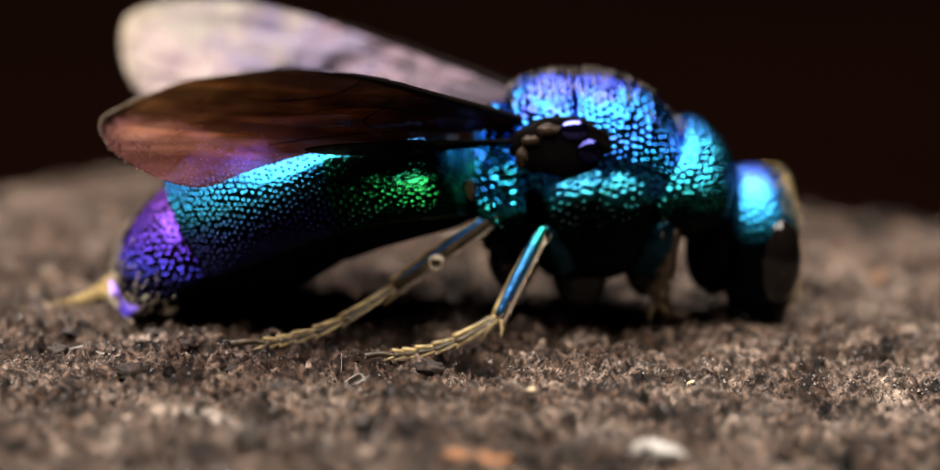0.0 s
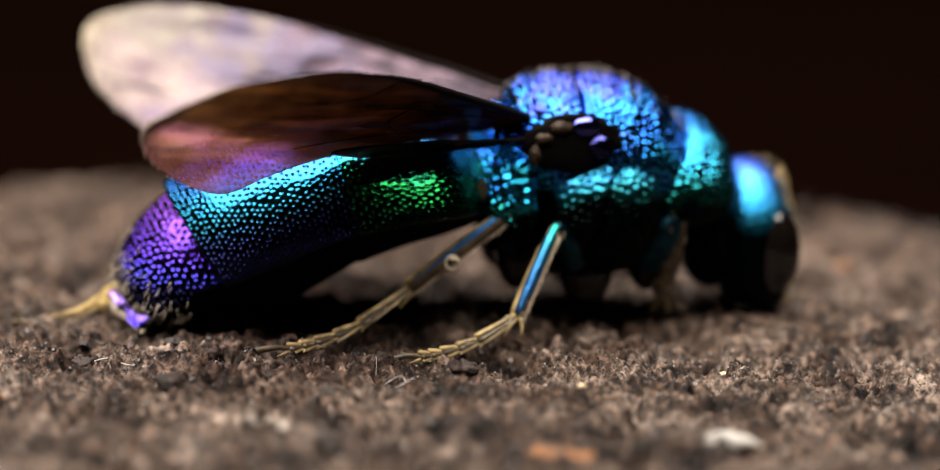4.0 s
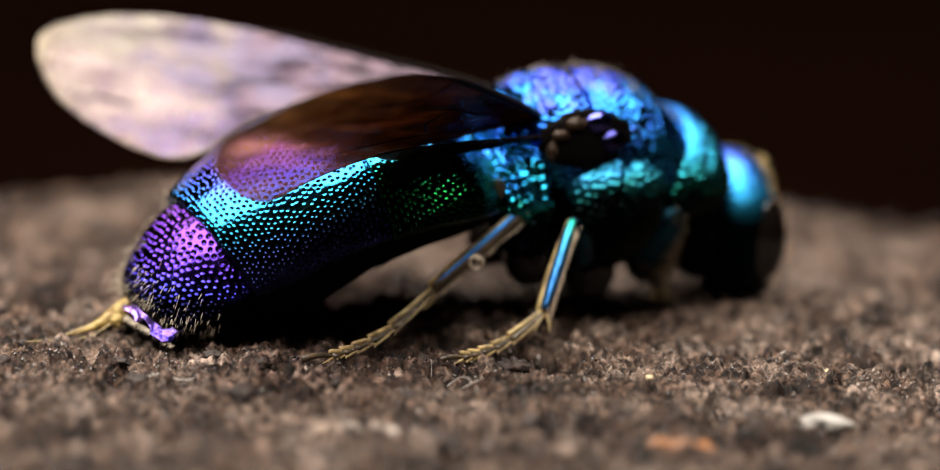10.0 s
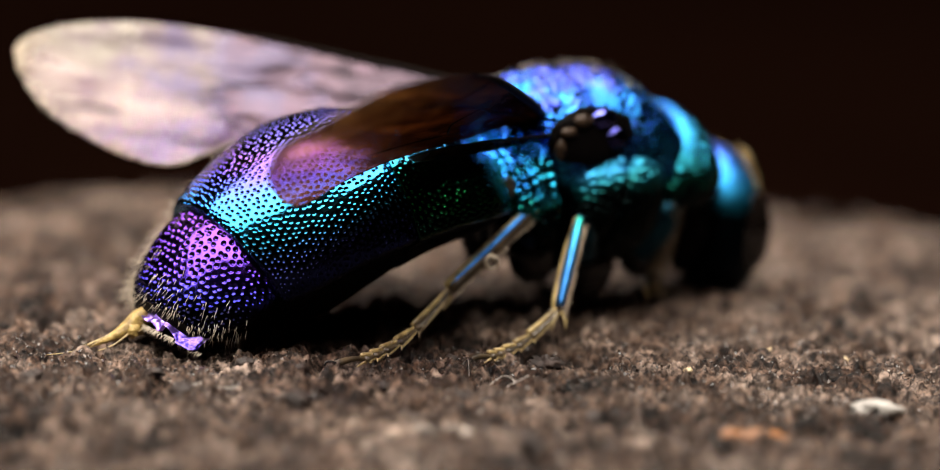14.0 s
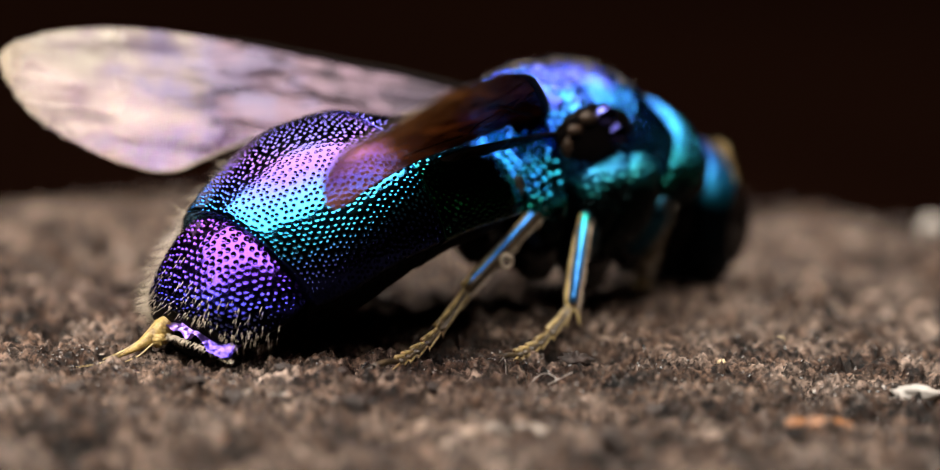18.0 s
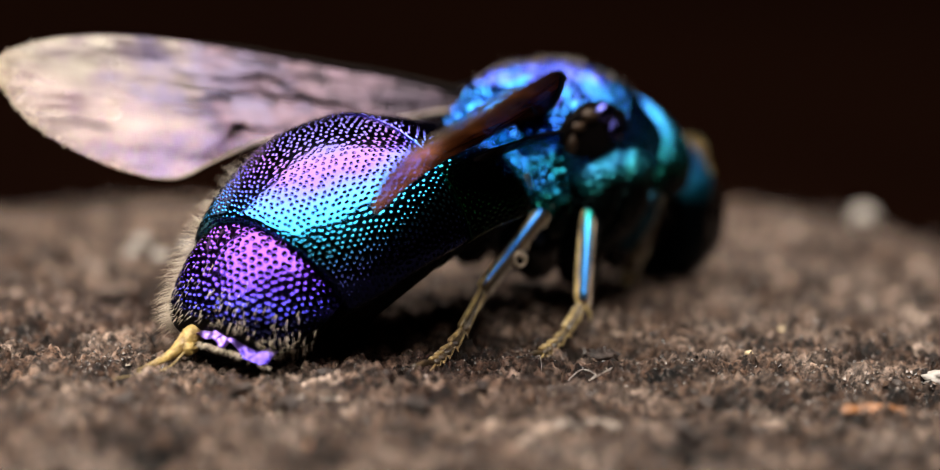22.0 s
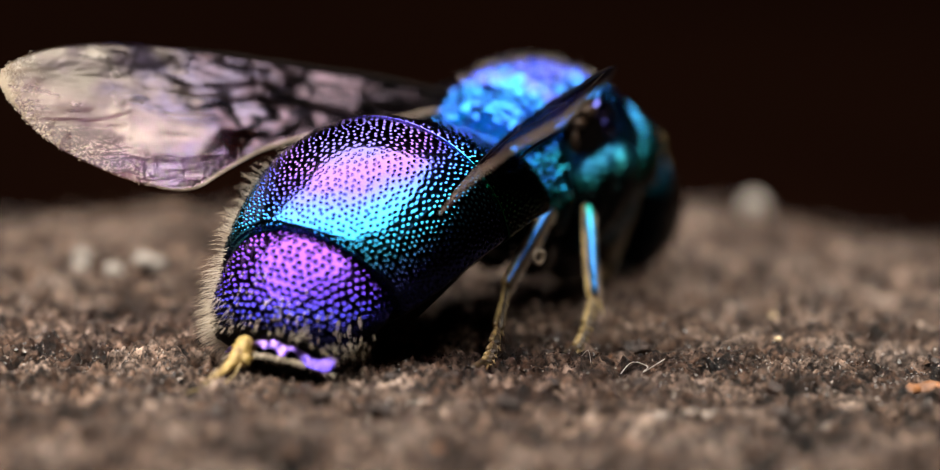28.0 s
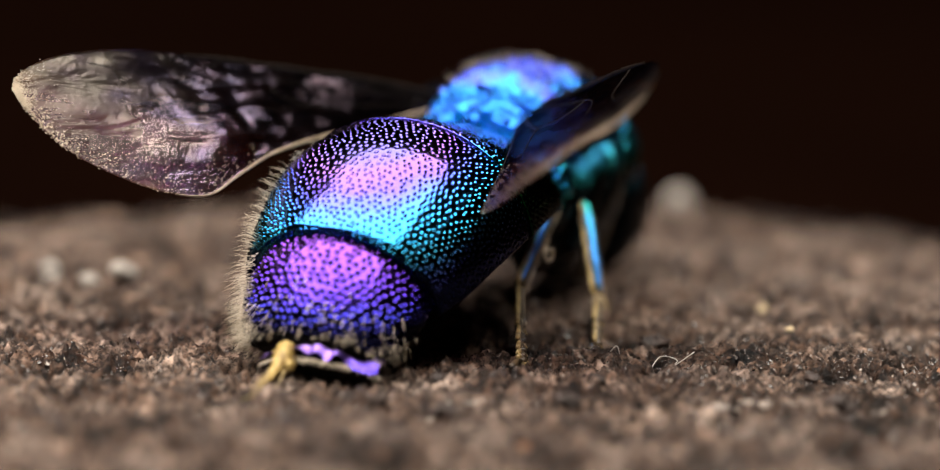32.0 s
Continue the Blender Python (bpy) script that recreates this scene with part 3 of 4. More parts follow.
def hind_wing(side):
    """The narrow hind wing, held just below the fore wing."""
    root, tip, low = np.array((0.66, 0.88, 2.26)), np.array((-1.98, 1.86, 2.34)), np.array((-1.2, 1.18, 1.98))
    e1 = (tip - root) / np.linalg.norm(tip - root)
    nrm = np.cross(tip - root, low - root)
    nrm /= np.linalg.norm(nrm)
    e2 = np.cross(nrm, e1)
    lead = spline([(0, -0.03), (0.8, -0.05), (1.6, -0.08), (2.3, -0.07), (2.75, -0.03), (2.85, 0.02)], 60)
    trail = spline([(0, 0.03), (0.7, 0.08), (1.4, 0.16), (2.0, 0.19), (2.6, 0.12), (2.85, 0.02)], 60)
    k = np.linspace(0, 1, 24)[None, :, None]
    Q = lead[:, None, :] * (1 - k) + trail[:, None, :] * k
    a, b = Q[..., 0], Q[..., 1]
    h = 0.010 * vnoise(a * 2, b * 5, 21) - 0.1 * b * b
    mid = root + a[..., None] * e1 + b[..., None] * e2
    top, bot = ((mid + (h + d)[..., None] * nrm) * (1, side, 1) for d in (0.004, -0.004))
    n, m = a.shape
    f = grid_faces(n, m, False)
    sheet = (np.concatenate([top.reshape(-1, 3), bot.reshape(-1, 3)]), f.tolist() + (f[:, ::-1] + n * m).tolist())
    edge = tube(top[:, 0], np.linspace(0.020, 0.008, n), 7)
    return sheet, Q.reshape(-1, 2), edge


def leg(name, parent, coxa, knee, ankle, toe, claw, thick, blue=True):
    """A leg: thigh, shin with a coloured outer face, five foot joints and two claws."""
    coxa, knee, ankle, toe, claw = (np.array(p, dtype=float) for p in (coxa, knee, ankle, toe, claw))
    thigh = part(name, limb([coxa, (coxa + knee) / 2 + (0, -0.05, 0.05), knee], [thick * 1.9, thick * 1.9, thick * 0.8]), thigh_mat, parent, "black hairy insect leg with golden foot")
    d, e = ankle - knee, toe - ankle
    out = np.array((-0.57, -0.80, 0.20))

    def beside(way):
        # across the leg, towards the tail
        v = np.cross(way, out)
        return v / np.linalg.norm(v) * (1 if v[0] < 0 else -1)

    part("shin", limb([knee, knee + d * 0.15, knee + d * 0.6, ankle], [thick * 0.55, thick * 0.95, thick * 1.05, thick * 0.95]), brown_leg_mat, thigh)
    if not blue:
        k = 420
        ft = rng.uniform(0.0, 1, k)
        roots = knee + d * ft[:, None] + rng.normal(size=(k, 3)) * thick * 0.5
        part("shin_hair", hairs(roots, d / np.linalg.norm(d) + rng.normal(size=(k, 3)) * 0.4, rng.uniform(0.05, 0.12, k), 0.005), hair_mat, thigh, "grey-brown hair on the shin", kind="stuff")
    if blue:
        hind = name == "hind_leg"
        off = (np.array((-0.9, -0.1, 0.45)) if hind else out) * thick * 0.6
        part("shin_face", limb([knee + off * 0.7, knee + d * 0.2 + off, knee + d * 0.6 + off, knee + d * 0.97 + off * 0.9], np.array((0.55, 0.90, 0.95, 0.62)) * thick * (0.85 if hind else 1.0)), leg_mat, thigh, "metallic blue-green outer face")
        edge, fringe = beside(d) * thick * 0.95 + out * thick * (0.55 if hind else 0.2), -beside(d) * thick * 1.1
        part("shin_edge", limb([knee + edge * 0.6, knee + d * 0.3 + edge, knee + d * 0.7 + edge * 1.1, ankle + edge], [thick * 0.22, thick * 0.36, thick * 0.46, thick * 0.42]), gold_mat, thigh, "golden edge")
        part("shin_fringe", limb([knee + d * 0.1 + fringe * 0.8, knee + d * 0.5 + fringe * 0.95, knee + d * 0.8 + fringe * 1.05, ankle + d * 0.06 + fringe * 1.1], [thick * 0.12, thick * 0.22, thick * 0.25, thick * 0.3]), border_mat, thigh, "pale tan edge of short hair")
        k = 110
        ft = rng.uniform(0.1, 1.05, k)
        part("fringe_hair", hairs(knee + d * ft[:, None] + fringe * 1.05, d / np.linalg.norm(d) - beside(d) * 0.35 + rng.normal(size=(k, 3)) * 0.25, rng.uniform(0.04, 0.10, k), 0.006), hair_mat, thigh, kind="stuff")
    else:
        edge = np.array((0.0, -0.9, 0.2)) * thick * 0.75
        edge = edge - d * (edge @ d) / (d @ d) + np.array((-0.35, 0, 0.2)) * thick
        part("shin_edge", limb([knee + edge * 0.5, knee + d * 0.3 + edge, knee + d * 0.7 + edge, ankle + edge * 0.8], [thick * 0.2, thick * 0.3, thick * 0.32, thick * 0.3]), gold_mat, thigh, "golden edge")
    k = 60
    t = rng.uniform(0.05, 1, k)
    roots = knee + d * t[:, None] + rng.normal(size=(k, 3)) * thick * 0.5
    ways = d / np.linalg.norm(d) * 0.8 + rng.normal(size=(k, 3)) * 0.55
    part("bristle", hairs(roots, ways, rng.uniform(0.05, 0.12, k), 0.005), hair_mat, thigh, kind="stuff")
    for s in (-1, 1):
        part("spur", limb([ankle, ankle + d * 0.08 + (0.07 * s, -0.05, -0.03), ankle + d * 0.18 + (0.10 * s, -0.07, -0.05)], [0.028, 0.022, 0.004], 6, 6), gold_mat, thigh)
    cuts = (0.0, 0.42, 0.62, 0.78, 0.9, 1.0)
    sag = lambda u: ankle + e * u + np.array((0, 0, -1.0)) * 0.22 * np.linalg.norm(e) * 0.35 * math.sin(math.pi * u)
    k = 45
    ft = rng.uniform(0.02, 1, k)
    roots = np.array([sag(u) for u in ft]) + rng.normal(size=(k, 3)) * thick * 0.45
    part("foot_bristle", hairs(roots, e / np.linalg.norm(e) * 1.2 + rng.normal(size=(k, 3)) * 0.5, rng.uniform(0.04, 0.1, k), 0.006), hair_mat, thigh, kind="stuff")
    foot_mat = gold_mat if blue else brown_leg_mat
    across = beside(e) * thick
    for u0, u1 in zip(cuts, cuts[1:]):
        part("foot_joint", limb([sag(u0), sag((u0 + u1) / 2), sag(u1 - 0.008)], [thick * 0.45, thick * 0.66, thick * 0.95], 7, 10, 0.6), brown_leg_mat, thigh)
        if blue:
            for k, r in ((0.8, 0.40), (-0.75, 0.24)):
                part("foot_edge", limb([sag(u0) + across * k * 0.5 + out * 0.01, sag((u0 + u1) / 2) + across * k * 0.8 + out * 0.015, sag(u1 - 0.008) + across * k * 1.05 + out * 0.015], [thick * r * 0.7, thick * r, thick * r], 7, 8), gold_mat, thigh, "golden edge")
        for s in (-1, 1):
            part("spine", limb([sag(u1 - 0.03), sag(u1) + (0.03 * s, -0.03, -0.02), sag(u1 + 0.05) + (0.08 * s, -0.05, -0.045)], [0.024, 0.018, 0.003], 5, 5), foot_mat, thigh)
    g = claw - toe
    part("end_joint", limb([toe, toe + g * 0.35 + (0, 0, 0.03), toe + g * 0.8], [thick * 0.35, thick * 0.45, thick * 0.6], 8, 9), brown_leg_mat, thigh)
    for s in (-1, 1):
        part("claw", limb([toe + g * 0.75, toe + g * 1.0 + (0, 0.05 * s, 0.03), toe + g * 1.12 + (0, 0.05 * s, -0.04)], [0.018, 0.014, 0.003], 6, 6), black_mat, thigh)
    return thigh


def fuzz(parent, name, count, spread, length, label, way, stand=0.8, width=0.0028):
    """Bristles on the rear shells: spread gives two station values and two angles."""
    u0, u1, a0, a1 = spread
    rows = spline(ABD, 111)
    roots, ways = [], []
    for _ in range(count):
        st = rows[int(rng.uniform(u0, u1) * 10)]
        a = radians(rng.uniform(a0, a1))
        mid = st[[2, 3]] + (st[[0, 1]] - st[[2, 3]]) * WAIST
        half = (st[[0, 1]] - st[[2, 3]]) * (1 - WAIST if math.cos(a) > 0 else WAIST)
        p = np.array((mid[0] + half[0] * math.cos(a), st[5] - st[4] * math.sin(a), mid[1] + half[1] * math.cos(a)))
        n = np.array((half[0] * math.cos(a), -math.sin(a) * 0.9, half[1] * math.cos(a)))
        n /= np.linalg.norm(n)
        roots.append(p)
        ways.append(n * stand + np.array(way) + rng.normal(size=3) * 0.15)
    part(name, hairs(roots, ways, rng.uniform(0.1, 1.2, count) * length, width), hair_mat, parent, label, kind="stuff")


def span_map(ob, uv):
    """Coordinates along and across a wing, in millimetres, for both of its faces."""
    flat = np.concatenate([uv, uv])
    lay = ob.data.uv_layers.new(name="span")
    idx = np.empty(len(ob.data.loops), dtype=np.int32)
    ob.data.loops.foreach_get("vertex_index", idx)
    lay.data.foreach_set("uv", flat[idx].astype(np.float32).ravel())


def lumps(seed, amount, freq=4.0):
    """Uneven swellings of a shell."""
    return lambda P: amount * (vnoise(P[..., 0] * freq + 3, (P[..., 1] + 0.6 * P[..., 2]) * freq, seed) + 0.5 * vnoise(P[..., 0] * freq * 2.3, (P[..., 2] - 0.5 * P[..., 1]) * freq * 2.3, seed + 1))


def wasp():
    w = thing("wasp", "iridescent blue, green and violet cuckoo wasp on bark", "insect", pose(0, 0, 0))
    rows = spline(ABD, 111)
    pick = lambda u: tuple(rows[int(round(u * 10))])
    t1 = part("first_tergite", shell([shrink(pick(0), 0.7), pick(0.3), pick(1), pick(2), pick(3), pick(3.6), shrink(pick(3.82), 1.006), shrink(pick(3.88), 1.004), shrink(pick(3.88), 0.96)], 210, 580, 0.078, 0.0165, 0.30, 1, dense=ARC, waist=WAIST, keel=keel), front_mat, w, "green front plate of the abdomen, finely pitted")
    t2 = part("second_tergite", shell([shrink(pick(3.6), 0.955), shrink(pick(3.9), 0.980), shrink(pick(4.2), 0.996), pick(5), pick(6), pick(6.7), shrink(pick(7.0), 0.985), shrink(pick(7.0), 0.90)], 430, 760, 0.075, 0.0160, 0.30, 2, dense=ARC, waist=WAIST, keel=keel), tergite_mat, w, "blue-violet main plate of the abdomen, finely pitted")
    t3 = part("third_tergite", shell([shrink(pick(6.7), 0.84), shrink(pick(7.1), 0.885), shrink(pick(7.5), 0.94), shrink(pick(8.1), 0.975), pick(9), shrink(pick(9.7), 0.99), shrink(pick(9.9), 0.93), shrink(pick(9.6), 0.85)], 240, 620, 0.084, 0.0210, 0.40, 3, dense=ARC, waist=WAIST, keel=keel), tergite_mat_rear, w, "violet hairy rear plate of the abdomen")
    # Black from 93 degrees down imitates the unlit lower flanks.
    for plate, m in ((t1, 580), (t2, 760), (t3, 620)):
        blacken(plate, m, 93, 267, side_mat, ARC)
    fuzz(t3, "bristle", 130, (8.7, 9.75, -130, 125), 0.115, "pale short bristles", (-0.55, 0, -1.1), 0.42, 0.0036)
    fuzz(t3, "tail_bristle", 110, (9.6, 10.3, -100, 100), 0.09, "pale short bristles", (-0.6, 0, -1.0), 0.4, 0.0036)
    fuzz(t3, "side_bristle", 750, (7.3, 10.0, -150, -45), 0.25, "pale short bristles", (-0.7, 0.2, -0.5))
    fuzz(t3, "back_bristle", 40, (8.2, 9.2, -60, 125), 0.10, "pale short bristles", (-0.5, 0, -1.2), 0.4, 0.0040)
    fuzz(t2, "bristle", 750, (3.4, 7.0, -150, -48), 0.22, "pale short bristles", (-0.6, 0, -0.1))
    part("underside", shell([shrink(pick(8.6), 0.8), shrink(pick(9.4), 0.88), shrink(pick(10.2), 0.9), shrink(pick(10.8), 0.85)], 20, 60), side_mat, w, "black underside of the tail")
    # toothed rim at the rear
    y = np.linspace(-0.72, 0.72, 60)[:, None]
    k = np.linspace(0, 1, 10)[None, :]
    teeth = 0.05 * np.abs(np.sin((y + 0.72) / 1.44 * np.pi * 3.5))
    X = -4.22 - (0.14 + 0.05 * vnoise(y * 7, k * 0, 6)) * k + 0.28 * (y / 0.72) ** 2 + 0.02 * vnoise(y * 12, k * 4, 5)
    Z = 0.43 - (0.11 + 0.6 * teeth) * k - 0.20 * (np.abs(y) / 0.72) ** 2.2 + 0.05 * vnoise(y * 9, k * 3, 4)
    P = np.stack([X, y + 0 * k, Z], -1)
    v1, v2 = P.reshape(-1, 3), (P + (0.05, 0, -0.01)).reshape(-1, 3)
    f = grid_faces(60, 10, False)
    lip = [[i * 10 + 9, (i + 1) * 10 + 9, (i + 1) * 10 + 9 + 600, i * 10 + 9 + 600] for i in range(59)]
    part("rear_rim", (np.concatenate([v1, v2]), f.tolist() + (f[:, ::-1] + 600).tolist() + lip), rim_mat, w, "bright violet toothed rear rim")
    yy = rng.uniform(-0.75, 0.75, 150)
    part("rim_bristle", hairs(np.stack([-4.34 + 0.28 * (yy / 0.72) ** 2, yy, 0.24 - 0.36 * np.abs(yy) ** 2.2], 1), np.stack([-0.6 + 0 * yy, yy * 0.4, -0.5 + 0 * yy], 1) + rng.normal(size=(150, 3)) * 0.25, rng.uniform(0.04, 0.10, 150), 0.005), hair_mat, w, "pale fringe on the rear rim", kind="stuff")
    # A solid black ball paints the shade of the hollow under the rim.
    part("tail_hollow_fill", ball((-4.02, 0.0, 0.14), (0.24, 0.58, 0.15), 14, 20, 0.15, 4), side_mat, w, "black ball filling in for the shaded hollow under the rear rim")
    tubev = join(limb([(-4.12, 0.28, 0.36), (-4.30, 0.28, 0.30), (-4.46, 0.27, 0.2), (-4.66, 0.26, 0.11), (-4.95, 0.25, 0.03)], [0.095, 0.10, 0.085, 0.05, 0.018], 24, 14),
                 ball((-4.28, 0.30, 0.26), (0.14, 0.13, 0.13), 24, 30, 0.25, 3, 4.0), ball((-4.40, 0.22, 0.17), (0.13, 0.09, 0.08), 22, 28, 0.25, 5, 4.0), ball((-4.34, 0.36, 0.14), (0.09, 0.07, 0.07), 18, 24, 0.25, 7, 4.0))
    egg = part("egg_tube", tubev, amber_mat, w, "yellow translucent egg-laying tube")
    for pts in ([(-4.5, 0.26, 0.2), (-4.85, 0.25, 0.09), (-5.15, 0.20, 0.01), (-5.5, 0.2, 0.0)], [(-4.5, 0.31, 0.2), (-4.8, 0.32, 0.08), (-5.1, 0.28, 0.02)], [(-4.45, 0.2, 0.16), (-4.7, 0.15, 0.04), (-4.9, 0.13, 0.0)]):
        part("strand", limb(pts, np.linspace(0.013, 0.004, len(pts)), 16, 6), gold_mat, egg, "thin pale strand")
    # thorax
    side_arc = (-110.0, 130.0, 0.85)
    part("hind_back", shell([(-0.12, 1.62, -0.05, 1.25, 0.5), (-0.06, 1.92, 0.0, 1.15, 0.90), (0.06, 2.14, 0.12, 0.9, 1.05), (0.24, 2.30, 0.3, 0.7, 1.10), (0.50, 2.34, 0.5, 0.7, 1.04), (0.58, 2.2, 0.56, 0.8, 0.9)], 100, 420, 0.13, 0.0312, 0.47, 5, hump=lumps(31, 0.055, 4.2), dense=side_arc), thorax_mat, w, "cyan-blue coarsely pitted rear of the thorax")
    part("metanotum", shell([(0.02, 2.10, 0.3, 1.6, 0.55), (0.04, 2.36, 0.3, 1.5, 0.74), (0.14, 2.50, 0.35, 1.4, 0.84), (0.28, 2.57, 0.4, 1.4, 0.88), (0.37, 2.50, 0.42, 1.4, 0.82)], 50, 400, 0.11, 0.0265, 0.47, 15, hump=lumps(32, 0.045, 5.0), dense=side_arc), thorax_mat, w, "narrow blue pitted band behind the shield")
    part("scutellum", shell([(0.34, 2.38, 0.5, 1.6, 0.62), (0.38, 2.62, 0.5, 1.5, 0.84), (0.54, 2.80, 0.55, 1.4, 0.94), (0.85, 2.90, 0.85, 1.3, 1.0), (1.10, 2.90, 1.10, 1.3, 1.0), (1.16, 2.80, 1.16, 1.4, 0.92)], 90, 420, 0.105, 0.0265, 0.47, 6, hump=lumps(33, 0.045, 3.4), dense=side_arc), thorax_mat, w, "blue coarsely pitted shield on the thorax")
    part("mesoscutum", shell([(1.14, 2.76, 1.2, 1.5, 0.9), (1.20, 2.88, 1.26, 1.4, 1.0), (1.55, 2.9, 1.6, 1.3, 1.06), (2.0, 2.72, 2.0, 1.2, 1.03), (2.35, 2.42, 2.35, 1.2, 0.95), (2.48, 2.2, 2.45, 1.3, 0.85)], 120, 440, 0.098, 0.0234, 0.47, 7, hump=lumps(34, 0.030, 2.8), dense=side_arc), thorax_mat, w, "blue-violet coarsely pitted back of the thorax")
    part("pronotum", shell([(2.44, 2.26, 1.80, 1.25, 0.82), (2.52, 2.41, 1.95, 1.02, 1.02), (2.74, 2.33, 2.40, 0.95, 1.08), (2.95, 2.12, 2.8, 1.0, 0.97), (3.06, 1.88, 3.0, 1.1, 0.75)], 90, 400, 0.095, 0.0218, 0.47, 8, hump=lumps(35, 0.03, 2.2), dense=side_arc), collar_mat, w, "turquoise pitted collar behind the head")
    part("pleuron", shell([(0.6, 1.6, 0.6, 0.8, 0.7), (0.85, 2.1, 0.85, 0.5, 1.08), (1.3, 2.38, 1.3, 0.42, 1.2), (1.75, 2.35, 1.75, 0.5, 1.2), (2.02, 2.1, 2.0, 0.75, 1.0), (2.12, 1.8, 2.1, 0.95, 0.7)], 90, 400, 0.11, 0.040, 0.40, 9, flat=1.0, hump=lambda P: -0.07 * np.exp(-((P[..., 0] - 1.42 - 0.35 * (P[..., 2] - 1.7)) / 0.05) ** 2) + 0.05 * np.exp(-((P[..., 2] - 1.72) / 0.16) ** 2)), pleura_mat, w, "blue-green coarsely pitted side of the thorax, shade painted black below")
    for s in (-1, 1):
        # A flat black ellipsoid colours in the dark hollow at the wing root.
        part("wing_socket", ball((0.95, 1.02 * s, 2.22), (0.58, 0.075, 0.34), 24, 32, 0.10, 8), side_mat, w, "flat dull black ellipsoid standing in for the dark hollow round the wing root")
        part("tegula", join(ball((1.10, 1.06 * s, 2.42), (0.17, 0.08, 0.13), 24, 32, 0.05), ball((1.27, 1.06 * s, 2.18), (0.16, 0.08, 0.14), 20, 28, 0.1, 6)), tegula_mat, w, "glossy black-violet wing scale, violet highlight painted on top")
        part("wing_hinge", join(ball((0.80, 1.08 * s, 2.43), (0.13, 0.07, 0.07), 14, 18, 0.3, 3), ball((0.60, 1.07 * s, 2.30), (0.12, 0.06, 0.06), 14, 18, 0.3, 7), ball((0.50, 1.06 * s, 2.10), (0.08, 0.06, 0.12), 14, 18, 0.3, 4)), hinge_mat, w, "dark brown wing hinge")
    roots = np.stack([rng.uniform(0.4, 2.9, 260), rng.uniform(-0.7, 0.7, 260), np.zeros(260)], 1)
    roots[:, 2] = np.interp(roots[:, 0], [0.4, 0.9, 1.6, 2.0, 2.4, 2.9], [2.72, 2.9, 2.9, 2.72, 2.36, 2.12]) - 0.35 * roots[:, 1] ** 2
    part("back_hair", hairs(roots, np.array((-0.2, 0, 1.0)) + rng.normal(size=(260, 3)) * 0.3, rng.uniform(0.06, 0.14, 260), 0.003), hair_mat, w, "fine pale hair on the back", kind="stuff")
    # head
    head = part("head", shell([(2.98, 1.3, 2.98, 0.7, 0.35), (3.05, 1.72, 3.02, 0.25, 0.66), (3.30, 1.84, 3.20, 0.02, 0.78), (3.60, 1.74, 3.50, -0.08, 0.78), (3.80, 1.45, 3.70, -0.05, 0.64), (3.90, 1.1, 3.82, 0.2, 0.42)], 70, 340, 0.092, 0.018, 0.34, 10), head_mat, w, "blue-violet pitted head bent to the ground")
    # The black throat also stands for shade in the gap under the head.
    part("neck", ball((2.92, 0, 0.95), (0.42, 0.55, 0.75), 20, 28, 0.08, 5), side_mat, w, "black neck and throat, filling the shaded gap under the head")
    part("side_tooth", join(ball((-0.10, -0.90, 1.66), (0.07, 0.06, 0.13), 10, 14, 0.3, 2), ball((-0.10, 0.90, 1.66), (0.07, 0.06, 0.12), 10, 14, 0.3, 2)), brown_leg_mat, w, "brown teeth beside the waist")
    for s in (-1, 1):
        part("eye", ball((3.56, 0.60 * s, 0.78), (0.30, 0.24, 0.52), 24, 32), eye_mat, head, "dark brown compound eye")
    for yv in (-0.2, 0.0, 0.2):
        part("ocellus", ball((3.62 - abs(yv) * 0.5, yv, 1.72), (0.06, 0.06, 0.05), 10, 14), eye_mat, head)
    ang = rng.uniform(-1.2, 1.2, 700)
    hh = rng.uniform(0.1, 1.75, 700)
    hr = np.stack([3.84 - 0.25 * np.abs(ang) ** 2 * 0.6 - 0.25 * np.clip(hh - 1.1, 0, 1) ** 1.2, np.sin(ang) * 0.6, hh], 1)
    part("face_hair", hairs(hr, np.array((1.0, 0, 0.25)) + np.stack([0 * ang, np.sin(ang), 0 * ang], 1) + rng.normal(size=(700, 3)) * 0.25, rng.uniform(0.06, 0.16, 700), 0.004), gold_mat, head, "pale hair on the face", kind="stuff")
    part("jaw", ball((3.4, 0, 0.02), (0.4, 0.45, 0.16), 14, 20), black_mat, head)
    # wings
    for s in (1, -1):
        sheet, veins, uv, border, frost = wing(s)
        wg = part("wing", sheet, wing_mat, w, "smoky brown translucent wing raised over the body")
        span_map(wg, uv)
        for vv in veins:
            part("vein", vv, vein_mat, wg)
        # Right wing's border and hairs get darker materials for its dimmer light.
        part("hind_border", border, border_mat if s > 0 else vein_mat, wg, "pale tan hind border" if s > 0 else "hind border, darkened for dimmer light")
        part("fringe", frost, hair_mat if s > 0 else border_mat, wg, "tiny pale hairs on the outer margin", kind="stuff")
    sheet, uv, edge = hind_wing(-1)
    hw = part("hind_wing", sheet, wing_mat, w, "narrow smoky brown hind wing")
    span_map(hw, uv * (1.9, 1.0))
    part("vein", edge, vein_mat, hw)
    # legs
    leg("hind_leg", w, (0.30, -0.66, 0.95), (0.42, -0.96, 1.54), (-0.95, -1.03, 0.555), (-2.46, -1.73, 0.03), (-2.95, -1.80, 0.04), 0.075)
    leg("middle_leg", w, (1.05, -0.8, 0.75), (0.77, -1.10, 1.27), (0.24, -1.52, 0.31), (-0.99, -2.03, -0.03), (-1.46, -2.12, -0.03), 0.075)
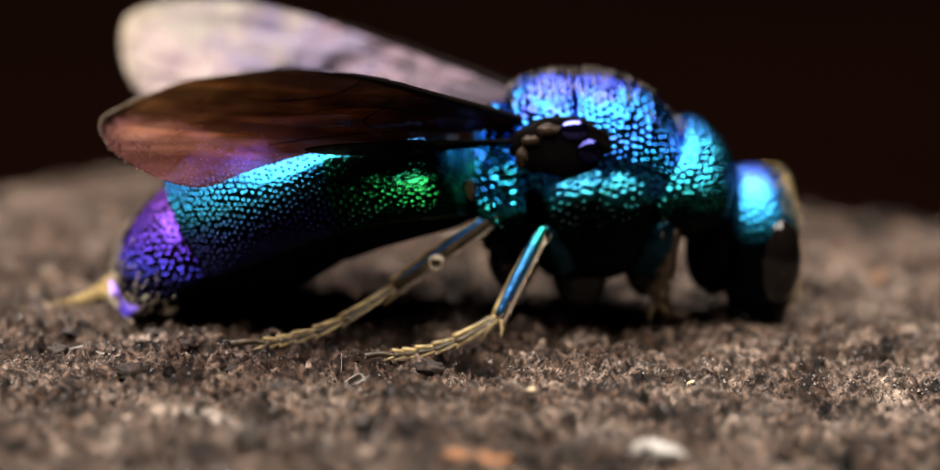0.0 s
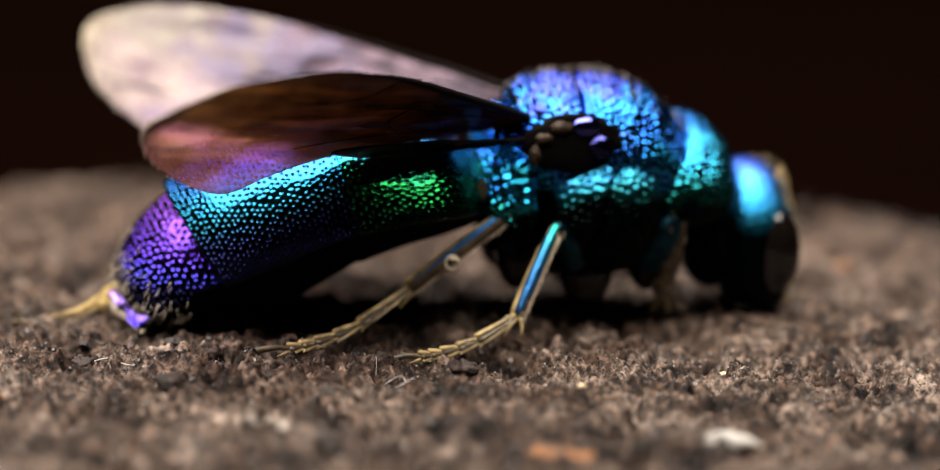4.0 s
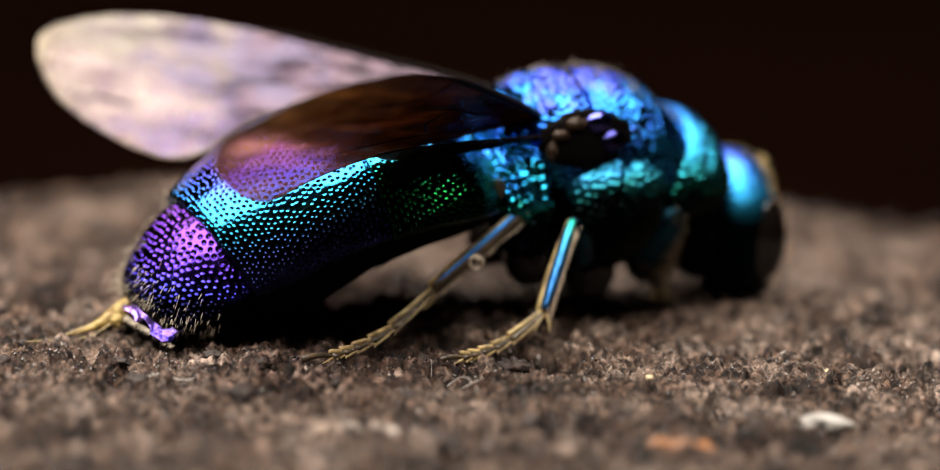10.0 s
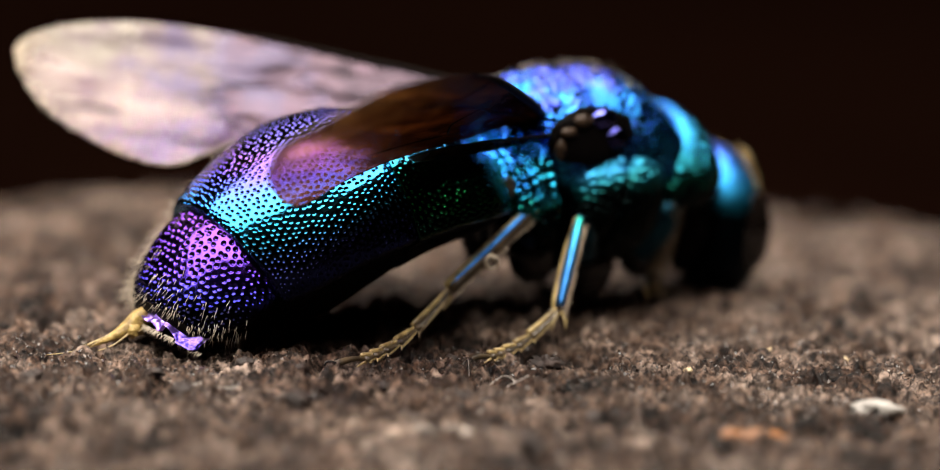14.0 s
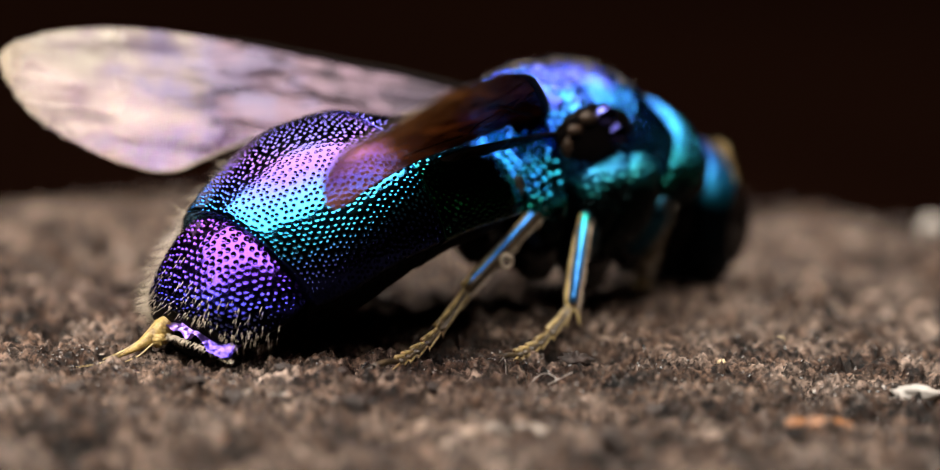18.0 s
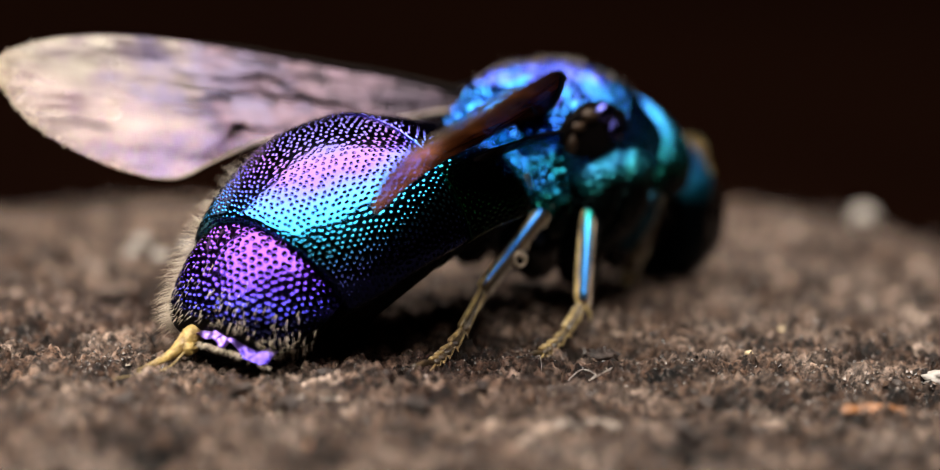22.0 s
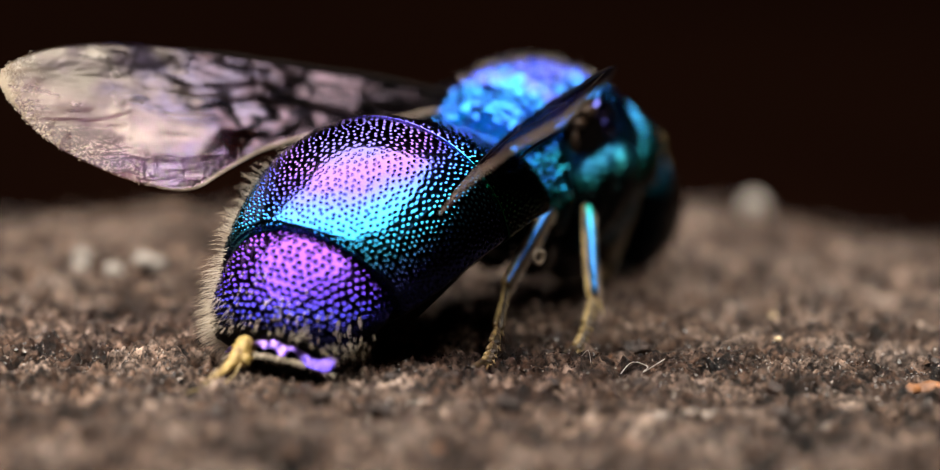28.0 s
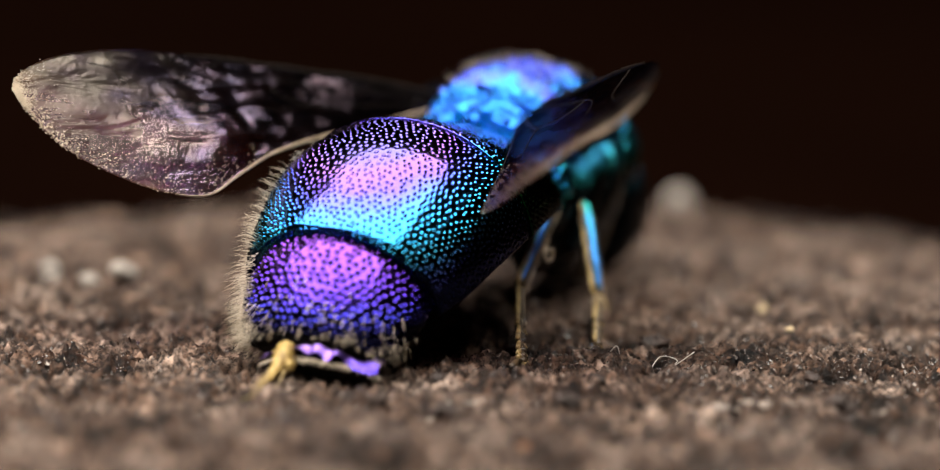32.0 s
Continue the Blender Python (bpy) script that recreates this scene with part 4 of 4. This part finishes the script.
    leg("front_leg", w, (2.0, -0.5, 0.7), (2.28, -0.88, 1.33), (2.19, -0.56, 0.30), (2.42, -0.30, 0.05), (2.58, -0.22, 0.03), 0.13, False)
    for c, r in (((0.45, -0.55, 0.75), (0.3, 0.28, 0.34)), ((1.25, -0.55, 0.55), (0.33, 0.3, 0.34)), ((2.05, -0.45, 0.65), (0.28, 0.25, 0.34)),
                 ((0.45, 0.55, 0.75), (0.3, 0.28, 0.34)), ((1.25, 0.55, 0.55), (0.33, 0.3, 0.34)), ((2.05, 0.45, 0.65), (0.28, 0.25, 0.34))):
        part("coxa", ball(c, r, 14, 20, 0.08), black_mat, w, "black leg base")
    return w


def curl(name, label, x, y, pts, r, mat=None, category="fibre"):
    """A fine fibre lying on the bark."""
    p = np.array(pts, dtype=float)
    z0 = ground_z(p[:, 0] + x, p[:, 1] + y) + r
    p[:, 2] += z0
    q = spline(p, 26)
    ob = thing(name, label, category, pose(x * MM, y * MM, 0), vf=tube(q, np.full(26, r), 6), mat=mat or fiber_mat)
    return ob


def chip(name, label, category, x, y, size, mat, rough=0.25, seed=0, rz=0.0, sink=0.6):
    z = float(ground_z(np.array([x]), np.array([y]))[0]) + size[2] * sink
    return thing(name, label, category, pose(x * MM, y * MM, z * MM, 0, 0, rz), group=name.replace("_", " ") + "s on the bark", vf=ball((0, 0, 0), size, 12, 18, rough, seed), mat=mat)


def debris():
    obs = []
    obs.append(chip("pale_flake", "small white rice-shaped flake lying on the bark", "flake", 4.65, -3.76, (0.29, 0.16, 0.11), white_mat, 0.3, 1, 10, 0.9))
    obs.append(chip("pale_flake", "flat pale splinter lying on the bark", "splinter", 0.11, -5.44, (0.42, 0.16, 0.06), splinter_mat, 0.3, 2, -15))
    obs.append(chip("white_crumb", "round white crumb on the far bark", "crumb", 6.66, 5.45, (0.2, 0.2, 0.17), crumb_mat, 0.15, 3))
    for i, (x, y) in enumerate(CRUMBS):
        obs.append(chip("white_crumb", "small white crumb on the far bark", "crumb", x, y, (0.13, 0.13, 0.11), crumb_mat, 0.15, 4 + i))
    for i, (x, y, s) in enumerate([(3.36, -5.12, 0.24), (3.06, -5.16, 0.17), (3.62, -5.25, 0.15), (3.12, -4.86, 0.12), (3.5, -4.93, 0.10), (-2.93, -6.02, 0.1), (0.96, -1.87, 0.10), (3.09, 4.71, 0.16)]):
        obs.append(chip("orange_chip", "small rust-orange bark chip", "chip", x, y, (s, s * 0.6, s * 0.3), orange_mat, 0.4, 20 + i, 20 * i))
    for i, (x, y, s) in enumerate(CLODS_AND_HOLES):
        obs.append(chip("bark_crumb", "dark red-brown crumb for the clods and dark holes of the bark", "crumb", x, y, (s, s * 0.8, s * 0.55), clod_hole_mat, 0.5, 60 + i, 35 * i, 0.3))
    for i, (x, y, s) in enumerate([(3.57, -1.01, 0.07), (4.4, -1.2, 0.06), (2.6, -2.9, 0.05)]):
        obs.append(chip("yellow_speck", "tiny yellow grain on the bark", "grain", x, y, (s, s, s * 0.8), tan_mat, 0.2, 40 + i))
    obs.append(curl("fibre", "thin curled white fibre on the bark", 0.55, -3.33, [(-0.2, 0, 0), (0, 0.08, 0.06), (0.14, -0.05, 0.03), (0.05, -0.12, 0.05), (0.3, -0.16, 0.02)], 0.006))
    obs.append(curl("fibre", "thin bent white fibre on the bark", 0.14, -2.99, [(-0.06, 0.06, 0.02), (0, 0, 0.05), (0.02, -0.06, 0), (0.015, -0.13, 0)], 0.004))
    obs.append(curl("fibre", "thin white fibre on the bark", -2.6, -4.1, [(-0.3, -0.1, 0), (-0.1, 0.02, 0.02), (0.12, 0.05, 0.05), (0.3, 0.0, 0.1)], 0.008))
    return obs


# Several of these dark crumbs stand in for shaded holes in the bark.
CLODS_AND_HOLES = [(0.99, -2.47, 0.17), (-1.72, -3.45, 0.12), (-1.58, -4.63, 0.18), (1.03, -5.96, 0.17), (3.96, -4.08, 0.12), (-3.88, -5.04, 0.17), (-2.34, -3.21, 0.10), (-2.15, -3.05, 0.08), (2.29, -3.88, 0.09), (-3.3, -3.6, 0.11), (2.75, -2.05, 0.08), (3.9, -2.3, 0.09), (0.2, -4.2, 0.14), (-0.7, -3.9, 0.11), (1.9, -3.2, 0.12), (-2.9, -4.3, 0.13), (3.1, -3.1, 0.11), (-4.6, -3.9, 0.15), (1.6, -4.7, 0.13), (-0.1, -2.4, 0.09)]
CRUMBS = [(-3.55, 4.55), (-3.39, 3.73), (-3.05, 3.55), (-2.80, 3.85), (-3.72, 4.1)]


def curled_hair(w):
    t = np.linspace(0, 2 * np.pi * 1.3, 30)
    c = np.array((-0.49, -1.12, 0.865))
    q = np.stack([c[0] + 0.085 * np.cos(t) * (1 - 0.03 * t), c[1] - 0.02 - 0.012 * t, c[2] + 0.085 * np.sin(t) * (1 - 0.03 * t)], 1)
    part("curled_hair", tube(q, np.full(30, 0.02), 7), hair_mat, w, "pale curled hair caught on the hind leg")


TILT = Matrix.Translation((0.000133, 0.000001, -0.000028)) @ Matrix.Rotation(radians(1.604), 4, "Y") @ Matrix.Rotation(radians(-0.55), 4, "Z")


def motions():
    """The plate lies a little aslant on its turning table; everything on it turns about the upright axis."""
    times = [float(t) for t in range(0, 33)]
    for ob, rest in turning:
        walk(ob, [(t, Matrix.Rotation(turn(t), 4, "Z") @ TILT @ rest) for t in times])


setting()
plate = slab()
insect = wasp()
curled_hair(insect)
turning = [(plate, Matrix.Identity(4)), (insect, Matrix.Rotation(AXIS, 4, "Z"))]
turning += [(ob, ob.matrix_basis.copy()) for ob in debris()]
motions()
